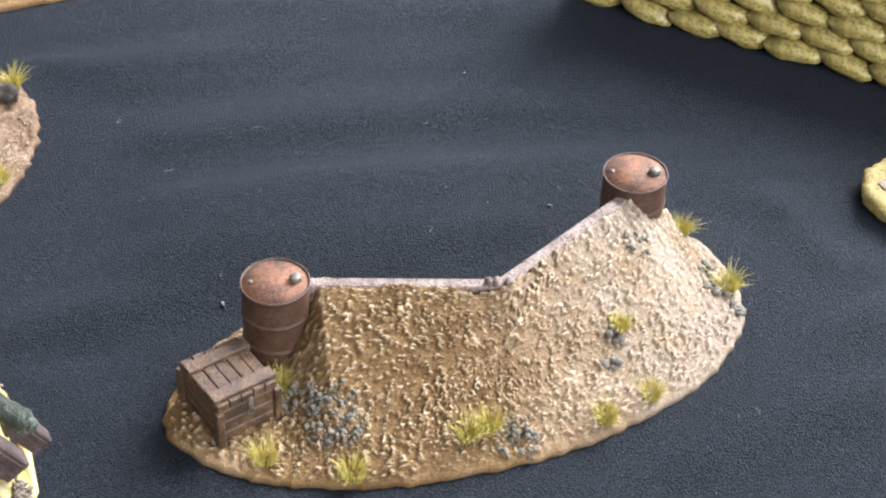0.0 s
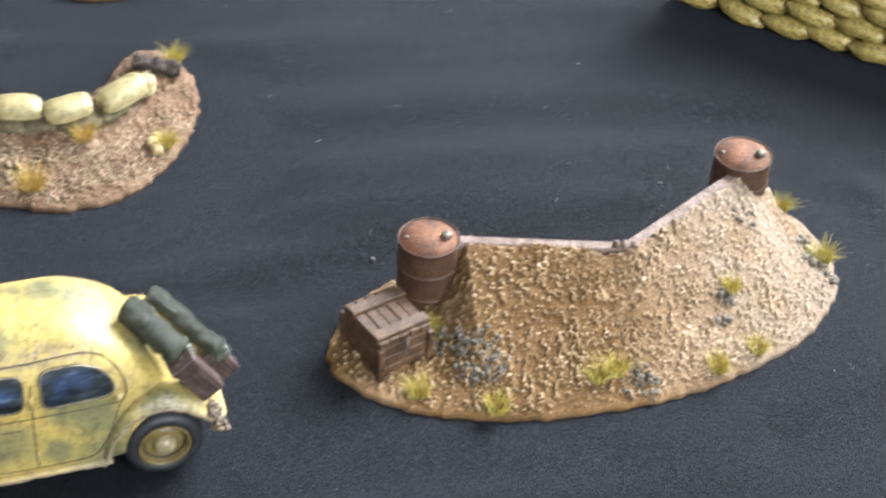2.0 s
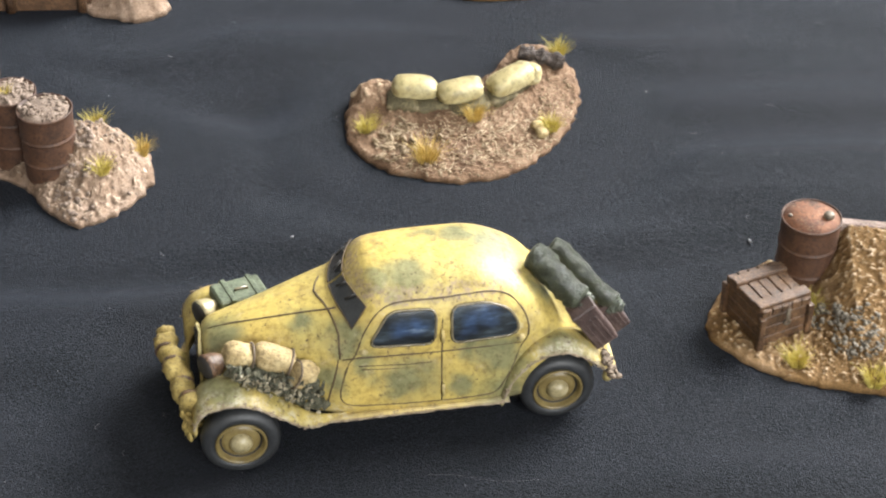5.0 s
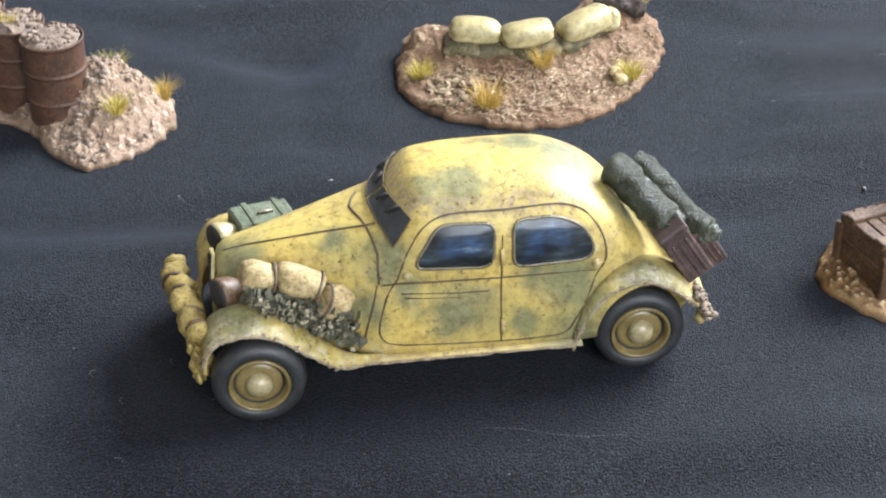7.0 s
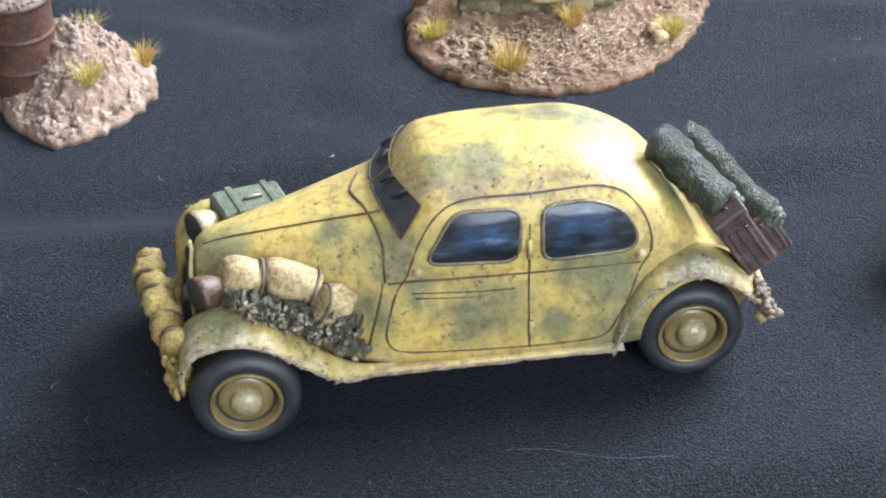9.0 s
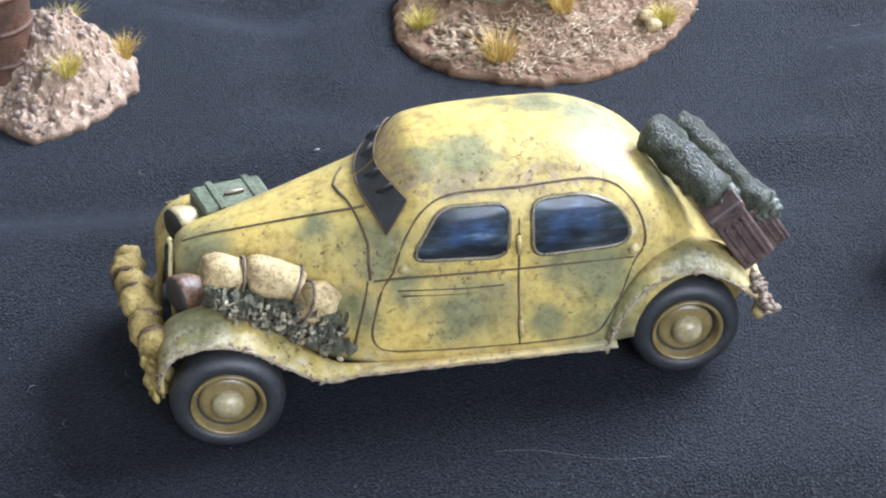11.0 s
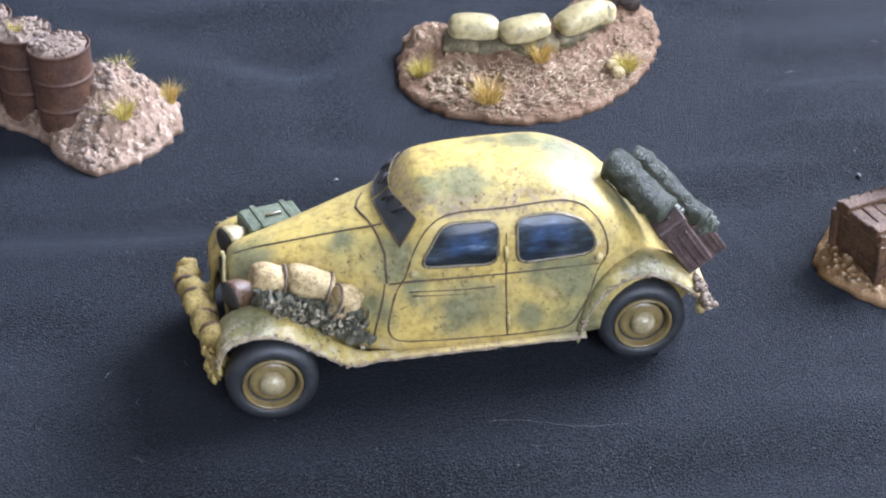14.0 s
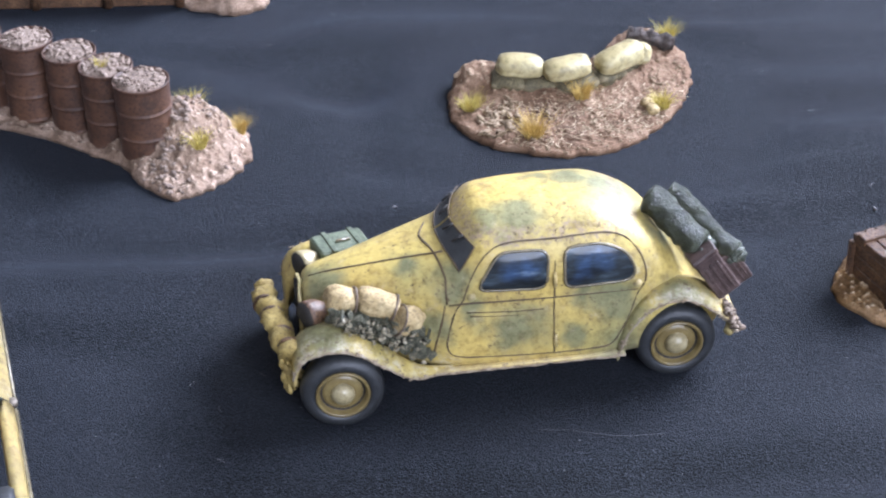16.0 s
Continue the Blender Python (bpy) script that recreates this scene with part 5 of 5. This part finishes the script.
    for k in range(170):
        t = rng.random()
        s = rng.uniform(0.22, 0.6)
        blob(bm, (-0.4 + 14.0 * t, 3.2 - 0.9 * t + rng.uniform(-0.9, 0.6), 17.5 - 6.2 * t + rng.uniform(-1.9, 1.4) * (0.6 + t)), (s, s * 0.55, s * 0.22), 0.8, 1.3, 1, Euler((rng.uniform(0, 6), rng.uniform(0, 6), rng.uniform(0, 6))).to_matrix(), 2.5, rng.uniform(0, 99))
    tagged(part("leaf_fleck", bm, FLECK, car, "pale dry-brushed flecks on the net", smooth=False), kind="stuff")
    bm = bmesh.new()
    blob(bm, (6.3, 5.8, 13.6), (7.2, 2.2, 2.8), 0.35, 0.5, 3, Matrix.Rotation(radians(20), 3, "Y"), seed=6.0)
    part("canvas_pack", bm, NET, car, "dark bundle under the kit bags")
    # grey-green case on the far wing
    bm = bmesh.new()
    m = Matrix.Translation((2.3, 25.6, 12.7)) @ Matrix.Rotation(radians(17), 4, "Z") @ Matrix.Rotation(radians(4), 4, "Y")
    box(bm, (-4.4, -2.9, 0), (4.4, 2.9, 4.3), m, 0.35)
    case = part("case", bm, GREEN_BOX, car, "grey-green metal case on the far wing", smooth=False)
    for x in (-2.0, 2.6):
        bm = bmesh.new()
        box(bm, (x - 0.45, -3.1, -0.1), (x + 0.45, 3.1, 4.5), m, 0.12)
        part("strap", bm, GREEN_BOX, case, "raised band", smooth=False)
    bm = bmesh.new()
    tube(bm, [m @ Vector(p) for p in ((-0.9, -0.4, 4.2), (-0.9, -0.4, 4.6), (1.3, -0.4, 4.6), (1.3, -0.4, 4.2))], 0.25, 6)
    part("carry_handle", bm, BEAD, case, "pale carrying handle")
    # two dark green rolls down the tail
    for i, (a, b, r) in enumerate([((50.3, 14.2, 27.2), (57.1, 8.0, 21.9), 2.35), ((54.7, 18.2, 25.5), (63.7, 12.0, 17.4), 1.75)]):
        bm = bmesh.new()
        a, b = Vector(a), Vector(b)
        b = b + (b - a).normalized() * 0.9
        pts = [a.lerp(b, k / 26) + Vector((0, 0, 0.4 * math.sin(k * 0.24 * math.pi / 3))) for k in range(27)]
        tube(bm, pts, lambda t: r * (1 - 0.025 * sum(math.exp(-((t - c) / 0.03) ** 2) for c in (0.2, 0.5, 0.78))) * (1 if 0.03 < t < 0.97 else 0.8), 18, 0.22, 5.0 + i)
        rl = part("tarpaulin_roll", bm, TARP, car, "dark green rolled tarpaulin on the tail")
        bm = bmesh.new()
        for k in range(40):
            d = Vector((rng.uniform(-1, 1), rng.uniform(-1, 1), rng.uniform(-1, 1))) * r * 0.62
            blob(bm, b + d, (0.7, 0.5, 0.35), 0.8, 1.2, 1, Euler((rng.uniform(0, 6), rng.uniform(0, 6), 0)).to_matrix(), 2.5, k)
        part("roll_end", bm, TARP_END, rl, "crumpled spiral end of the roll")
    bm = bmesh.new()  # clod of mud on the tip of the near rear wing
    for k in range(120):
        u = rng.random()
        blob(bm, (60.9 + 2.2 * u + rng.gauss(0, 0.3), 5.0 + rng.gauss(0, 1.5), 11.9 - 3.9 * u + rng.gauss(0, 0.4)), (rng.uniform(0.3, 0.8), 0.4, rng.uniform(0.25, 0.5)), 0.8, 2.0, 1, None, 2.0, k)
    part("mud_clod", bm, STRAP, car, "brown mud clod on the wing tip")
    # brown ribbed cases stacked against the tail
    for i, (c, rz) in enumerate([((59.5, 6.4, 17.4), 8), ((64.4, 12.4, 13.9), 6)]):
        m = Matrix.Translation(c) @ Matrix.Rotation(radians(rz), 4, "Z") @ Matrix.Rotation(radians(58), 4, "Y") @ Matrix.Diagonal(((1.08, 1.0, 0.84, 1.0), (0.8, 0.8, 0.66, 1.0))[i])
        bm = bmesh.new()
        box(bm, (-4.2, -1.7, -2.5), (4.2, 1.7, 2.5), m, 0.3)
        cs = part("ammunition_case", bm, PURPLE, car, "brown ribbed metal case", smooth=False)
        for z in (-1.3, 0.0, 1.3):
            bm = bmesh.new()
            box(bm, (-2.6, -2.0, z - 0.28), (3.4, -1.6, z + 0.28), m, 0.1)
            part("rib", bm, PURPLE, cs, smooth=False)
        bm = bmesh.new()
        box(bm, (-4.6, -1.9, -2.7), (-3.6, 1.9, 2.7), m, 0.2)
        part("lid", bm, PURPLE, cs, "raised rim lid", smooth=False)


def second_vehicle():
    """Only the flared side of this model reaches into view."""
    v = thing("model_truck", -65.4, 6, 0, 5.0, "scale model truck in yellow and green camouflage, open bed", "model truck")
    bm = bmesh.new()
    box(bm, (-16, -38, 3.0), (12, 34, 6.0), None, 0.4)
    part("chassis", bm, DARK, v)
    for lo, hi, section in (((0.0, 4.0), (34.0, 4.0), ((16.0, 6.5), (15.2, 8.0), (12.5, 10.5), (9.0, 12.0), (8.2, 11.6), (8.0, 6.0))), ((-38.0, 2.8), (-0.6, 4.0), ((16.0, 6.5), (15.5, 7.8), (14.6, 8.8), (13.8, 9.0), (13.4, 8.4), (13.2, 6.0)))):
        bm = bmesh.new()
        y0, y1 = sorted((lo[0], hi[0]))
        g = [[bm.verts.new((x, y, z)) for y in np.linspace(y0, y1, 12)] for x, z in section]
        for a, b in zip(g, g[1:]):
            for k in range(11):
                bm.faces.new((a[k], a[k + 1], b[k + 1], b[k]))
        bmesh.ops.solidify(bm, geom=bm.faces[:], thickness=0.5)
        sd = part("side_panel", bm, CAMO, v, "flared camouflage side panel with a worn rim")
        bm = bmesh.new()
        tube(bm, [(16.0, y0 + 0.2, 6.6), (16.0, (y0 + y1) / 2, 6.6), (16.0, y1 - 0.2, 6.6)], 0.35, 6)
        part("rim", bm, BEAD, sd, "pale worn edge")
    bm = bmesh.new()
    lathe(bm, [(0, 0), (0.9, 0), (0.9, 0.8), (0, 0.9)], 12, Matrix.Translation((15.6, 0.2, 7.0)))
    part("bolt", bm, STEEL, v)
    bm = bmesh.new()
    box(bm, (-14, -38, 6.0), (8, 34, 7.0), None, 0.3)
    part("bed_floor", bm, WOOD, v, "dark wooden bed floor", smooth=False)
    bm = bmesh.new()
    box(bm, (-16, -38, 6.0), (-14, 34, 14.0), None, 0.3)
    part("side_panel", bm, CAMO, v, "upright camouflage side panel", smooth=False)
    for y in (-26, 22):
        for x, ns in ((12, True), (-14, False)):
            bm = bmesh.new()
            lathe(bm, [(0, -2), (5.2, -2), (5.8, -1.2), (5.8, 1.2), (5.2, 2), (3.4, 2), (3.0, 1.4), (0, 1.4)], 28, Matrix.Translation((x, y, 5.6)) @ Matrix.Rotation(radians(90 if ns else -90), 4, "Y"))
            part("wheel", bm, RUBBER, v, "black rubber wheel")


saloon_car()
second_vehicle()
